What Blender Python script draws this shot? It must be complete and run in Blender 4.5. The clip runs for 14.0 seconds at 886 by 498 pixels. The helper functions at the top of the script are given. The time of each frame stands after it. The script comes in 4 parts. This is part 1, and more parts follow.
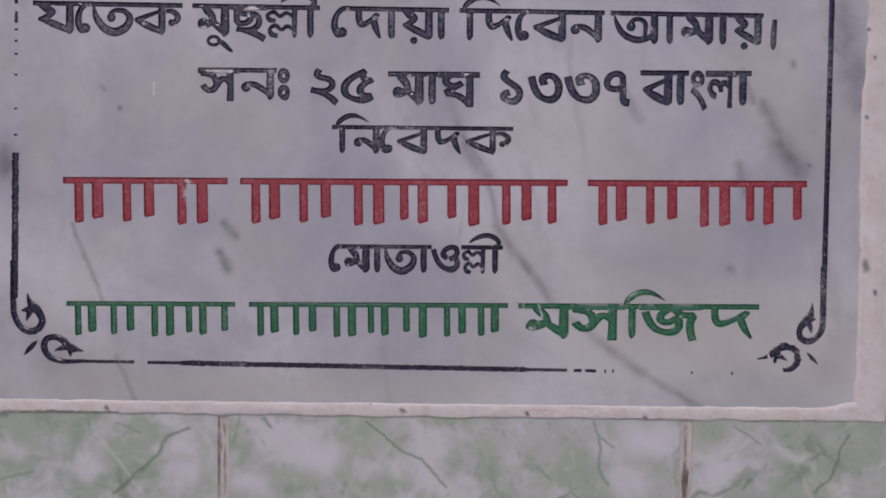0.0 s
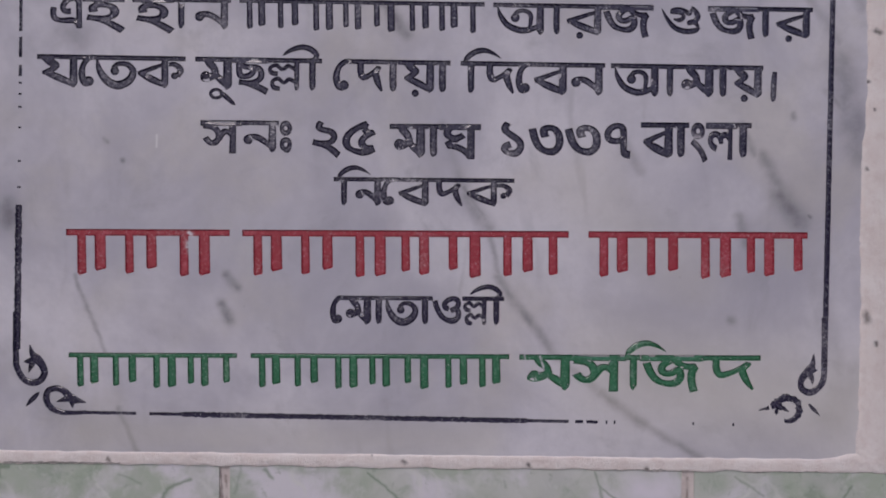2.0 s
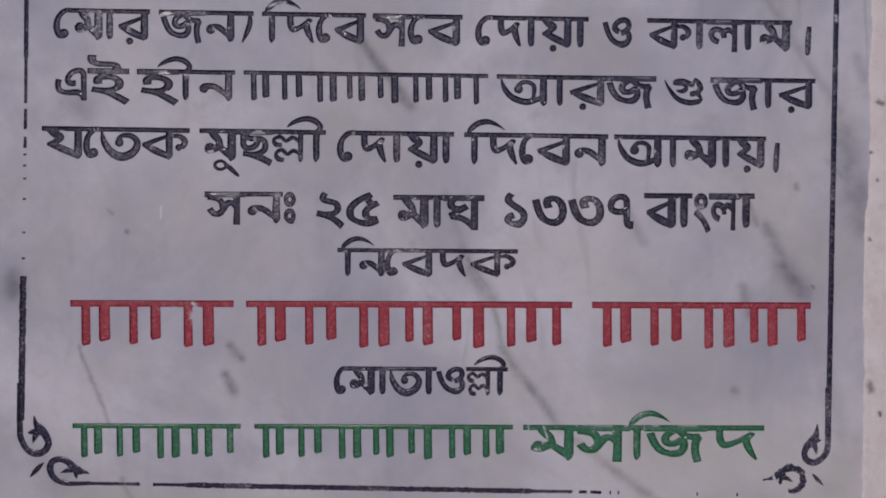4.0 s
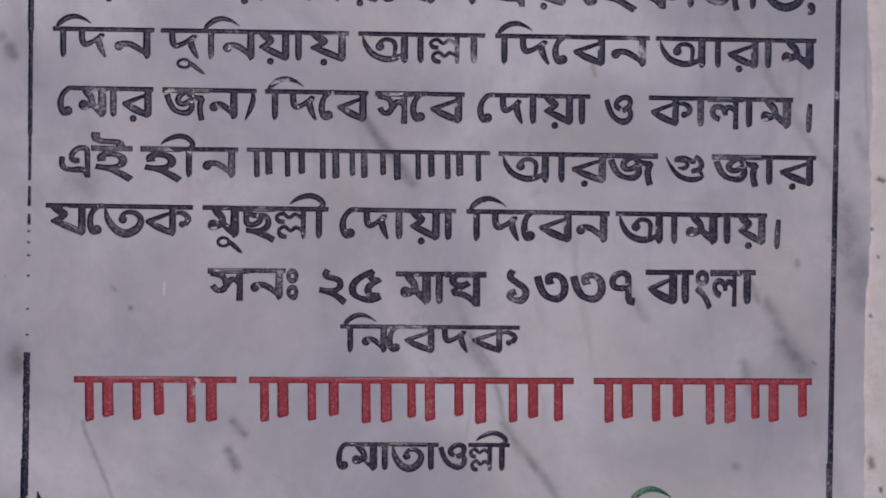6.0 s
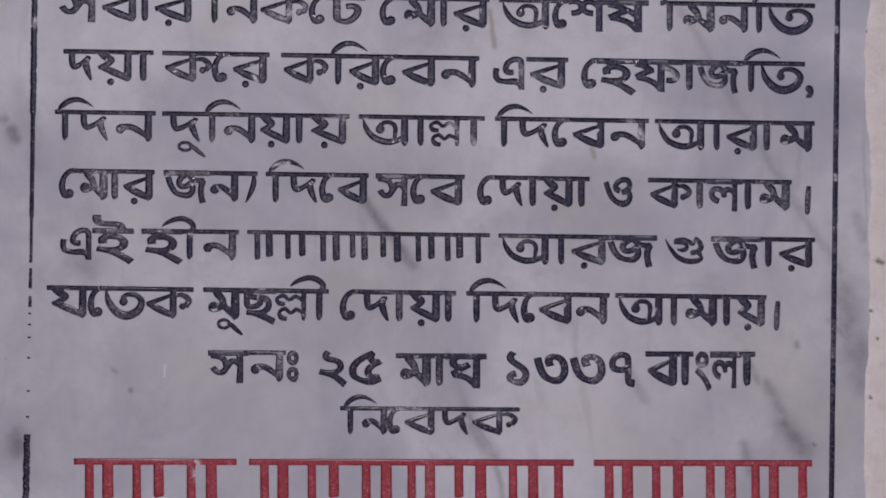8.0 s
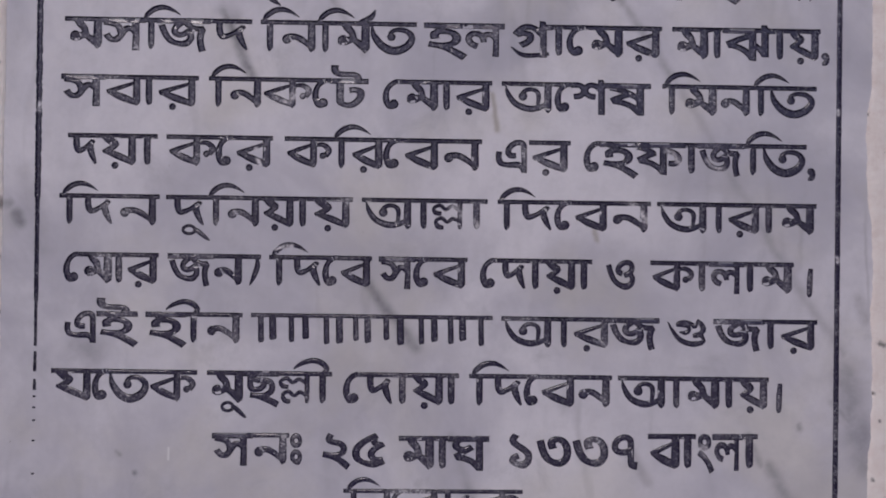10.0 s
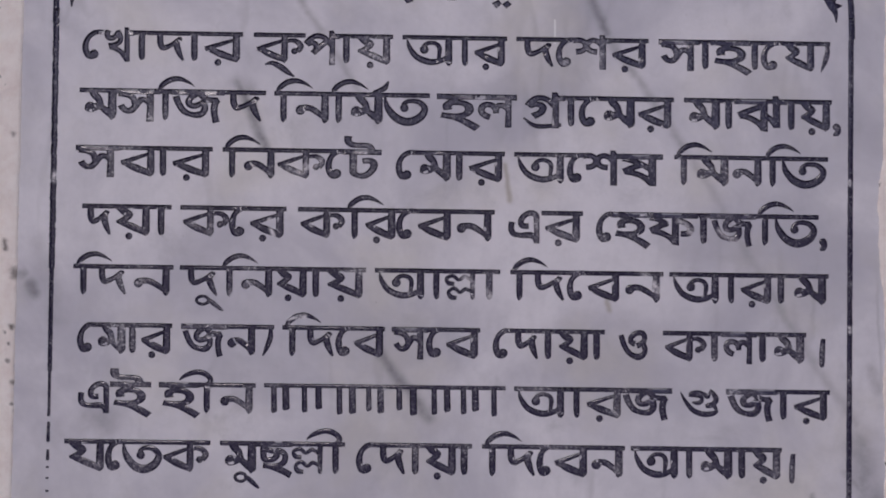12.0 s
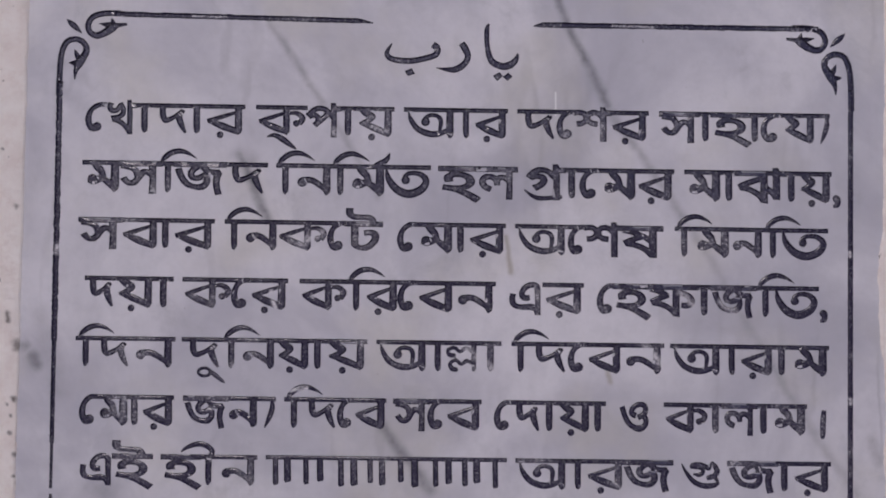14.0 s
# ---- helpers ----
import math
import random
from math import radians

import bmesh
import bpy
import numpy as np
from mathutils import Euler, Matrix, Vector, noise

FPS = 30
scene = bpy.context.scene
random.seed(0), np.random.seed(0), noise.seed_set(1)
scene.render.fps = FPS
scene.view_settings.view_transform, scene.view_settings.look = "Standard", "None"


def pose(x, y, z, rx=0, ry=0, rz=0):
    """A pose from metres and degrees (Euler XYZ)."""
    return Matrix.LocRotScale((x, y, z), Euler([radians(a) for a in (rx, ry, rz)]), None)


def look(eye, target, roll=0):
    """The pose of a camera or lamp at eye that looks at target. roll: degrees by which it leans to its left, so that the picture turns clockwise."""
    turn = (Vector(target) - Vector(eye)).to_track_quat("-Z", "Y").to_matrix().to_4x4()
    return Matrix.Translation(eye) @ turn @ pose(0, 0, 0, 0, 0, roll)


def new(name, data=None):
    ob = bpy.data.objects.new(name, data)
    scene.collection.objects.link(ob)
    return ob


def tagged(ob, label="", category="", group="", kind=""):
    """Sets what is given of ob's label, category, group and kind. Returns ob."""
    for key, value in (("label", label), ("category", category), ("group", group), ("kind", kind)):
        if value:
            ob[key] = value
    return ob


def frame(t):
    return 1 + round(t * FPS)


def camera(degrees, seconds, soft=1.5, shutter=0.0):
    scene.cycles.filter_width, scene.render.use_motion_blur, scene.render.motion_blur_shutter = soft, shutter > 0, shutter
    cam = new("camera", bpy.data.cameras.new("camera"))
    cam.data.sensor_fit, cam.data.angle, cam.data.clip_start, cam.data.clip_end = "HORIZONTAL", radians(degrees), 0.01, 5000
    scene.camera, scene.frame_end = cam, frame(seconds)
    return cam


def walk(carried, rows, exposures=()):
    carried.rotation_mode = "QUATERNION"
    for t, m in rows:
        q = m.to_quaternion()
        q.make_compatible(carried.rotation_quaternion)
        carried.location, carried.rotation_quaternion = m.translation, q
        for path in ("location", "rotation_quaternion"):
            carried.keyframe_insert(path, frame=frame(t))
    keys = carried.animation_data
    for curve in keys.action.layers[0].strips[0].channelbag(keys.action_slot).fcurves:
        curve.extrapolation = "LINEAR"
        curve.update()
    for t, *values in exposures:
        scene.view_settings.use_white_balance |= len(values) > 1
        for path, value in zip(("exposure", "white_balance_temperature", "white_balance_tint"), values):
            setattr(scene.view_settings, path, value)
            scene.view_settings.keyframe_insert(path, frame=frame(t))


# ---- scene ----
cam = camera(70.0, 14.0, 1.9)
# seconds, the eye, what it looks at, the lean
PATH = [
    (0.0, (0.00137, -0.27341, 1.27759), (0.00326, 0.00000, 1.27107), 0.398),
    (0.5, (0.00224, -0.27375, 1.27739), (0.00340, 0.00000, 1.27202), 0.351),
    (1.0, (0.00180, -0.27401, 1.27892), (0.00340, 0.00000, 1.27401), 0.328),
    (1.5, (0.00142, -0.27390, 1.28546), (0.00297, 0.00000, 1.28097), 0.365),
    (2.0, (0.00118, -0.27370, 1.29742), (0.00254, 0.00000, 1.29332), 0.380),
    (2.5, (0.00115, -0.27378, 1.30550), (0.00206, 0.00000, 1.30156), 0.371),
    (3.0, (-0.00010, -0.27372, 1.31282), (0.00115, 0.00000, 1.30917), 0.321),
    (5.5, (-0.00089, -0.27420, 1.35003), (0.00028, 0.00000, 1.34832), 0.361),
    (6.0, (-0.00145, -0.27443, 1.35938), (-0.00036, 0.00000, 1.35703), 0.360),
    (6.5, (-0.00141, -0.27442, 1.36663), (-0.00037, 0.00000, 1.36469), 0.355),
    (7.0, (-0.00163, -0.27456, 1.37491), (-0.00040, 0.00000, 1.37431), 0.356),
    (7.5, (-0.00166, -0.27477, 1.38389), (-0.00057, 0.00000, 1.38349), 0.355),
    (8.0, (-0.00164, -0.27494, 1.39239), (-0.00059, 0.00000, 1.39260), 0.336),
    (10.5, (-0.00396, -0.27606, 1.43574), (-0.00324, 0.00000, 1.43721), 0.323),
    (11.0, (-0.00740, -0.27625, 1.44288), (-0.00660, 0.00000, 1.44520), 0.293),
    (11.5, (-0.00753, -0.27654, 1.44931), (-0.00736, 0.00000, 1.45188), 0.301),
    (12.0, (-0.00831, -0.27673, 1.45627), (-0.00784, 0.00000, 1.45936), 0.303),
    (12.5, (-0.00849, -0.27707, 1.46398), (-0.00801, 0.00000, 1.46754), 0.287),
    (13.0, (-0.00865, -0.27731, 1.47168), (-0.00826, 0.00000, 1.47626), 0.296),
    (13.5, (-0.00876, -0.27758, 1.47923), (-0.00834, 0.00000, 1.48414), 0.297),
    (14.0, (-0.00892, -0.27797, 1.48599), (-0.00856, 0.00000, 1.49083), 0.283),
]
walk(cam, [(t, look(eye, target, roll)) for t, eye, target, roll in PATH], ((0, -0.55, 6200, 20), (6.5, -0.49, 6200, 20), (10.5, -0.46, 6200, 20), (14, -0.39, 6200, 20)))

from mathutils import geometry

# ---------------------------------------------------------------- light
world = bpy.data.worlds.new("sky")
scene.world = world
world.use_nodes = True
wn = world.node_tree
sky = wn.nodes.new("ShaderNodeTexSky")
sky.sky_type, sky.sun_disc = "NISHITA", False
sky.sun_elevation, sky.sun_rotation = radians(52), radians(205)
sky.air_density, sky.dust_density = 1.0, 4.0
wn.links.new(sky.outputs[0], wn.nodes["Background"].inputs[0])
wn.nodes["Background"].inputs[1].default_value = 0.10
sun = new("sun", bpy.data.lights.new("sun", "SUN"))
sun.data.energy, sun.data.angle, sun.data.color = 1.2, radians(25), (1.0, 0.96, 0.91)
sun.matrix_basis = look((-0.6, -1.3, 3.1), (0, 0, 1.3))

# ---------------------------------------------------------------- materials
OX, OZ = 0.0, 1.30          # the plaque's reference point on the wall, metres
MM = 0.001


class Nodes:
    """A small wrapper to write node trees in few words."""

    def __init__(self, name):
        self.mat = bpy.data.materials.new(name)
        self.mat.use_nodes = True
        self.tree = self.mat.node_tree
        self.bsdf = self.tree.nodes["Principled BSDF"]
        self.co = self.add("ShaderNodeTexCoord").outputs["Object"]

    def add(self, kind):
        return self.tree.nodes.new(kind)

    def put(self, socket, value):
        if isinstance(value, bpy.types.NodeSocket):
            self.tree.links.new(value, socket)
        elif value is not None:
            socket.default_value = value

    def noise(self, scale, detail=4, rough=0.55, co=None, distortion=0.0):
        node = self.add("ShaderNodeTexNoise")
        self.put(node.inputs["Vector"], co or self.co)
        for key, value in (("Scale", scale), ("Detail", detail), ("Roughness", rough), ("Distortion", distortion)):
            node.inputs[key].default_value = value
        return node.outputs["Fac"]

    def colour_noise(self, scale, detail=3):
        node = self.add("ShaderNodeTexNoise")
        self.put(node.inputs["Vector"], self.co)
        node.inputs["Scale"].default_value, node.inputs["Detail"].default_value = scale, detail
        return node.outputs["Color"]

    def ramp(self, value, low, high, to_low=0.0, to_high=1.0):
        node = self.add("ShaderNodeMapRange")
        node.interpolation_type = "SMOOTHSTEP"
        self.put(node.inputs[0], value)
        for i, v in enumerate((low, high, to_low, to_high)):
            self.put(node.inputs[1 + i], v)
        return node.outputs[0]

    def math(self, op, a, b=None, clamp=False):
        node = self.add("ShaderNodeMath")
        node.operation, node.use_clamp = op, clamp
        self.put(node.inputs[0], a)
        self.put(node.inputs[1], b)
        return node.outputs[0]

    def vec(self, op, a, b=None, scale=None, out=0):
        node = self.add("ShaderNodeVectorMath")
        node.operation = op
        self.put(node.inputs[0], a)
        self.put(node.inputs[1], b)
        if scale is not None:
            self.put(node.inputs["Scale"], scale)
        return node.outputs["Value" if op in ("LENGTH", "DOT_PRODUCT") else 0]

    def mix(self, fac, a, b):
        node = self.add("ShaderNodeMix")
        node.data_type = "RGBA"
        self.put(node.inputs[0], fac)
        self.put(node.inputs[6], (*a, 1) if isinstance(a, tuple) else a)
        self.put(node.inputs[7], (*b, 1) if isinstance(b, tuple) else b)
        return node.outputs[2]

    def bump(self, height, strength, distance=0.001):
        node = self.add("ShaderNodeBump")
        self.put(node.inputs["Height"], height)
        node.inputs["Strength"].default_value, node.inputs["Distance"].default_value = strength, distance
        self.put(self.bsdf.inputs["Normal"], node.outputs[0])

    def done(self, colour, rough, spec=0.5):
        self.put(self.bsdf.inputs["Base Color"], (*colour, 1) if isinstance(colour, tuple) else colour)
        self.put(self.bsdf.inputs["Roughness"], rough)
        self.bsdf.inputs["Specular IOR Level"].default_value = spec
        return self.mat

    def moved(self, amount, scale, co=None):
        """Coordinates shaken by a noise."""
        shake = self.vec("SUBTRACT", self.colour_noise(scale), (0.5, 0.5, 0.5))
        return self.vec("ADD", co or self.co, self.vec("SCALE", shake, None, amount))

    def streak(self, co, x0, z0, x1, z1, wide):
        """1 on a short streak between two places of the plaque (mm), falling to 0 at its width."""
        a = (OX + x0 * MM, 0.0, OZ + z0 * MM)
        ba = ((x1 - x0) * MM, 0.0, (z1 - z0) * MM)
        pa = self.vec("SUBTRACT", co, a)
        along = self.math("MULTIPLY", self.vec("DOT_PRODUCT", pa, ba), 1 / (ba[0] ** 2 + ba[2] ** 2), True)
        off = self.vec("SUBTRACT", pa, self.vec("SCALE", ba, None, along))
        off = self.vec("MULTIPLY", off, (1, 0, 1))
        fall = self.ramp(self.vec("LENGTH", off), 0.0, 1.7 * wide * MM, 1.0, 0.0)
        return self.math("MULTIPLY", fall, fall)

    def most(self, co, *tables):
        """The strongest of all the streaks in the tables, at each place."""
        total = None
        for table in tables:
            for *line_, strength in table:
                s = self.math("MULTIPLY", self.streak(co, *line_), strength)
                total = s if total is None else self.math("MAXIMUM", total, s)
        return total


# grey veins that run down across the marble: from, to, half width, strength
VEINS = [
    (-85.5, 289.4, -62.2, 255.6, 2.2, 0.45), (-98.1, 231.7, -86.1, 204.4, 3.0, 0.9),
    (41.2, 301.4, 63.7, 253.8, 2.6, 0.8), (63.7, 253.8, 97.3, 205.3, 2.6, 0.5),
    (-62.2, 255.6, -36.5, 214.6, 2.4, 0.35), (-33.9, 113.1, -14.0, 85.0, 3.2, 0.8),
    (12.4, 15.6, 22.2, 2.2, 4.5, 0.5), (26.5, -18.6, 52.2, -54.0, 3.0, 0.6),
    (52.2, -54.0, 71.1, -70.0, 2.6, 0.45), (71.1, -70.0, 91.0, -82.2, 3.0, 0.75), (91.0, -82.2, 115.8, -98.0, 2.4, 0.6),
]
VEINS_FAINT = [
    (97.3, 205.3, 144.2, 127.5, 2.6, 0.25),
    (144.2, 127.5, 172.0, 84.0, 3.0, 0.35), (79.8, 40.0, 87.3, 27.7, 3.0, 0.4),
    (131.5, 47.7, 136.5, 35.4, 2.4, 0.5), (165.0, -14.0, 178.0, -70.0, 7.0, 0.25),
    (172.0, -78.0, 182.0, -60.0, 9.0, 0.35), (-188.0, -52.0, -150.0, -90.0, 15.0, 0.24),  (-176.0, 128.0, -184.0, 160.0, 6.0, 0.25),
    (141.0, 34.0, 150.0, 18.0, 4.0, 0.5), (148.0, 18.0, 155.8, 7.0, 6.5, 0.75), 
    (-156.0, -20.0, -143.8, -52.6, 1.4, 0.5), (-91.0, -18.0, -86.4, -24.0, 2.6, 0.75), (-93.0, -31.0, -90.0, -38.0, 3.2, 0.8),
    (-137.7, -77.1, -129.2, -96.3, 1.6, 0.6), (173.4, 73.9, 183.7, 37.4, 9.0, 0.55),
    (2.0, 46.0, 11.0, 20.0, 3.4, 0.35), (11.0, 20.0, 20.5, 6.0, 1.8, 0.6), (20.5, 6.0, 27.0, -18.6, 1.8, 0.45),
    (168.0, 62.5, 184.0, 44.0, 2.6, 0.5), (180.0, 107.0, 183.0, 99.0, 4.0, 0.45),
    (131.5, 8.0, 134.0, -3.0, 3.4, 0.5),
    (-158.4, 84.2, -154.7, 81.8, 8.0, 0.4), (-97.5, 232.0, -93.1, 229.2, 5.0, 0.5),
]
SPOTS = [
    (-142.0, 38.5, -143.5, 40.0, 1.4, 0.6), (161.0, 9.0, 161.3, 8.6, 1.3, 0.7), (153.5, 53.0, 154.0, 51.5, 1.8, 0.6), 
    (-191.9, 148.1, -190.9, 147.6, 3.0, 0.7), (-187.4, 142.7, -186.4, 139.5, 4.0, 0.7),
    (-184.6, 11.2, -184.1, 5.0, 6.0, 0.7),
    (-135.2, 30.6, -135.0, 30.3, 1.5, 0.8), (127.6, -37.0, 127.9, -37.3, 2.6, 0.8),
]

# brown stains
STAINS = [(19.0, 196.2, 21.5, 181.3, 1.6, 0.6), (63.2, 136.9, 64.5, 132.0, 1.5, 0.55)]
YELLOWED = [(80.0, -60.0, 175.0, -75.0, 34.0, 0.6), (-150.0, -88.0, 20.0, -90.0, 14.0, 0.45), (60.0, 20.0, 110.0, -20.0, 22.0, 0.35)]
SCRATCHES = [(40.8, 260.1, 40.9, 250.0, 0.5, 1.0), (-121.0, 41.5, -121.1, 36.5, 0.6, 0.7)]


def marble():
    n = Nodes("white_marble")
    shaken = n.moved(0.0016, 260, n.moved(0.005, 40))
    total = n.most(shaken, VEINS, VEINS_FAINT, SPOTS)
    ragged = n.ramp(n.noise(110, 4, 0.6), 0.3, 0.7, 0.55, 1.1)
    total = n.math("MULTIPLY", total, ragged)
    cloud = n.ramp(n.noise(11, 5, 0.6, distortion=0.4), 0.33, 0.66)
    blotch = n.ramp(n.noise(34, 6, 0.68, distortion=0.6), 0.54, 0.78)
    mottle = n.ramp(n.noise(120, 5, 0.65), 0.4, 0.75)
    fine = n.noise(520, 4, 0.6)
    body = n.mix(cloud, (0.722, 0.705, 0.755), (0.465, 0.457, 0.523))
    # faint veins all over, in the same direction
    lay = n.add("ShaderNodeMapping")
    n.put(lay.inputs["Vector"], shaken)
    lay.inputs["Rotation"].default_value = (0, radians(-30), 0)
    lay.inputs["Scale"].default_value = (1.0, 1.0, 0.22)
    ridge = n.math("ABSOLUTE", n.math("SUBTRACT", n.noise(26, 3, 0.5, lay.outputs[0]), 0.5))
    ridge = n.math("MULTIPLY", n.ramp(ridge, 0.0, 0.035, 1.0, 0.0), n.ramp(n.noise(13, 3), 0.45, 0.7))
    body = n.mix(n.math("MULTIPLY", ridge, 0.38), body, (0.249, 0.249, 0.274))
    warm = n.ramp(n.noise(16, 4), 0.48, 0.7)
    body = n.mix(n.math("MULTIPLY", warm, 0.5), body, (0.581, 0.556, 0.506))
    body = n.mix(n.math("MULTIPLY", blotch, 0.5), body, (0.332, 0.336, 0.365))
    body = n.mix(n.math("MULTIPLY", mottle, 0.24), body, (0.398, 0.398, 0.44))
    body = n.mix(n.math("MULTIPLY", fine, 0.2), body, (0.382, 0.382, 0.407))
    body = n.mix(total, body, (0.158, 0.158, 0.174))
    specks = n.ramp(n.noise(260, 2), 0.755, 0.8)
    body = n.mix(n.math("MULTIPLY", specks, 0.6), body, (0.166, 0.158, 0.149))
    body = n.mix(n.most(shaken, YELLOWED), body, (0.60, 0.58, 0.53))
    body = n.mix(n.most(shaken, STAINS), body, (0.274, 0.241, 0.183))
    body = n.mix(n.most(n.co, SCRATCHES), body, (0.8, 0.8, 0.8))
    n.bump(n.noise(700, 3), 0.08, 0.0006)
    return n.done(body, n.ramp(n.noise(60), 0.3, 0.7, 0.28, 0.42), 0.45)


# where the paint has flaked off down to the stone: from, to, half width, strength
FLAKED = [
    (-107.6, -5.0, -106.9, -9.0, 1.5, 1.0), (-107.2, -0.4, -106.0, -1.6, 1.1, 0.9), (38.2, -50.5, 38.6, -54.0, 0.5, 1.0), (45.2, -53.0, 46.6, -58.5, 0.7, 0.8),
    (-71.0, 193.5, -62.0, 197.5, 2.4, 0.6), (-84.0, 172.0, -82.0, 164.0, 1.2, 0.9), (-99.0, 140.0, -88.0, 139.0, 2.4, 0.55), (2.0, 147.0, 14.0, 138.0, 2.6, 0.5),
    (-76.0, 128.6, -68.0, 129.6, 1.2, 0.9), (80.0, 150.0, 88.0, 140.0, 1.8, 0.7), (114.0, 168.0, 124.0, 160.0, 2.2, 0.6), (96.0, 172.0, 104.0, 165.0, 2.0, 0.5),
    (-60.0, 244.0, -52.0, 240.0, 2.2, 0.5), (112.0, 42.0, 118.0, 36.0, 2.2, 0.75), (-178.6, 188.5, -178.4, 191.0, 1.5, 0.8), (66.0, 290.0, 84.0, 289.6, 0.7, 0.7),
    (170.6, 190.0, 170.8, 188.0, 0.9, 0.8), (170.3, 126.0, 170.4, 124.0, 0.9, 0.8), (-120.0, 293.4, -105.0, 293.0, 0.6, 0.6),
]


def paint(name, colour, chip=(0.46, 0.45, 0.48), wear=0.66, worn_sheen=None):
    """Old glossy enamel, worn thin along the strokes and flaked in places. The last argument: a paler colour for gloss
    sheen and wear.
    """
    n = Nodes(name)
    big = n.noise(38, 3)
    small = n.noise(900, 3, 0.7)
    mix_ = n.math("ADD", n.math("MULTIPLY", big, 0.6), n.math("MULTIPLY", small, 0.4))
    chips = n.ramp(mix_, wear - 0.04, wear)
    thin = n.ramp(mix_, wear - 0.16, wear - 0.02)
    tone = tuple(c * 0.55 + 0.015 for c in colour)
    body = n.mix(n.noise(240, 5), colour, tone)
    if worn_sheen:
        # paler patches in the colour stand for the gloss as well as thin paint
        noisy = n.math("MULTIPLY", n.ramp(n.noise(75, 4, 0.6), 0.46, 0.62), n.ramp(n.noise(380, 4, 0.65), 0.4, 0.62))
        body = n.mix(n.math("MULTIPLY", noisy, 0.75), body, worn_sheen)
    body = n.mix(n.math("MULTIPLY", thin, 0.3), body, chip)
    body = n.mix(n.math("MULTIPLY", chips, 0.85), body, chip)
    shaken = n.moved(0.0016, 500)
    spot = n.math("MULTIPLY", n.most(shaken, FLAKED), n.ramp(n.noise(620, 4, 0.7), 0.36, 0.58, 0.25, 1.5), True)
    body = n.mix(spot, body, (0.66, 0.64, 0.68))
    dust = n.ramp(n.noise(1100, 2), 0.70, 0.75)
    body = n.mix(n.math("MULTIPLY", dust, 0.75), body, (0.62, 0.61, 0.66))
    n.bump(n.noise(420, 3), 0.3, 0.0005)
    return n.done(body, n.ramp(small, 0.3, 0.7, 0.12, 0.32), 0.75)


# dark pits and drips on the plaster
PITS = [
    (-199.0, 162.0, -198.6, 158.5, 1.5, 0.8), (-193.9, 148.6, -193.4, 146.8, 2.4, 0.7), (-198.7, 122.2, -198.5, 122.0, 0.9, 0.8), (-196.9, 117.3, -196.7, 117.0, 0.9, 0.8), (-195.2, 100.4, -194.6, 100.2, 1.5, 0.7), (-195.2, 91.0, -195.0, 90.8, 0.9, 0.8), (-193.4, 87.6, -193.0, 87.2, 1.7, 0.6), (-202.5, 233.7, -202.3, 233.5, 0.8, 0.8), (185.8, 67.2, 186.0, 66.8, 1.0, 0.9), (188.5, 55.0, 188.6, 54.6, 0.8, 0.8), (185.4, 29.2, 185.6, 28.8, 1.0, 0.8), (-195.9, 124.7, -195.6, 124.2, 1.5, 0.9), (-197.5, 110.0, -197.0, 109.5, 1.2, 0.7),
    (-195.9, 208.8, -195.7, 208.4, 1.3, 0.7), (-194.9, 149.0, -194.6, 146.5, 2.2, 0.7), (188.4, 88.6, 190.2, 87.6, 1.5, 0.8),
    (186.4, -33.5, 187.0, -36.5, 2.0, 0.7), (190.6, -46.0, 190.8, -47.0, 1.3, 0.9), (-142.0, -98.6, -141.4, -99.0, 1.2, 0.8),
    (91.5, -101.6, 92.2, -101.9, 1.2, 0.9), (-187.0, -100.0, -137.0, -100.3, 0.45, 0.7), (135.0, -103.4, 166.0, -103.0, 0.5, 0.8), (76.0, -102.4, 100.0, -102.2, 0.4, 0.6), (40.0, -100.2, 40.4, -100.5, 1.2, 0.9), (-14.0, -99.0, -13.2, -99.4, 1.3, 0.8),
]


def plaster():
    n = Nodes("cream_plaster")
    a = n.ramp(n.noise(70, 6, 0.65), 0.35, 0.7)
    body = n.mix(a, (0.83, 0.755, 0.72), (0.90, 0.85, 0.82))
    body = n.mix(n.math("MULTIPLY", n.ramp(n.noise(130, 6, 0.75), 0.46, 0.66), 0.3), body, (0.64, 0.52, 0.48))
    body = n.mix(n.math("MULTIPLY", n.ramp(n.noise(32, 4, 0.6), 0.5, 0.7), 0.4), body, (0.88, 0.85, 0.82))
    body = n.mix(n.math("MULTIPLY", n.ramp(n.noise(150, 3), 0.70, 0.74), 0.8), body, (0.14, 0.12, 0.11))
    shaken = n.moved(0.002, 500)
    body = n.mix(n.most(shaken, PITS), body, (0.10, 0.085, 0.08))
    n.bump(n.noise(340, 7, 0.75), 0.75, 0.0012)
    return n.done(body, 0.8, 0.25)


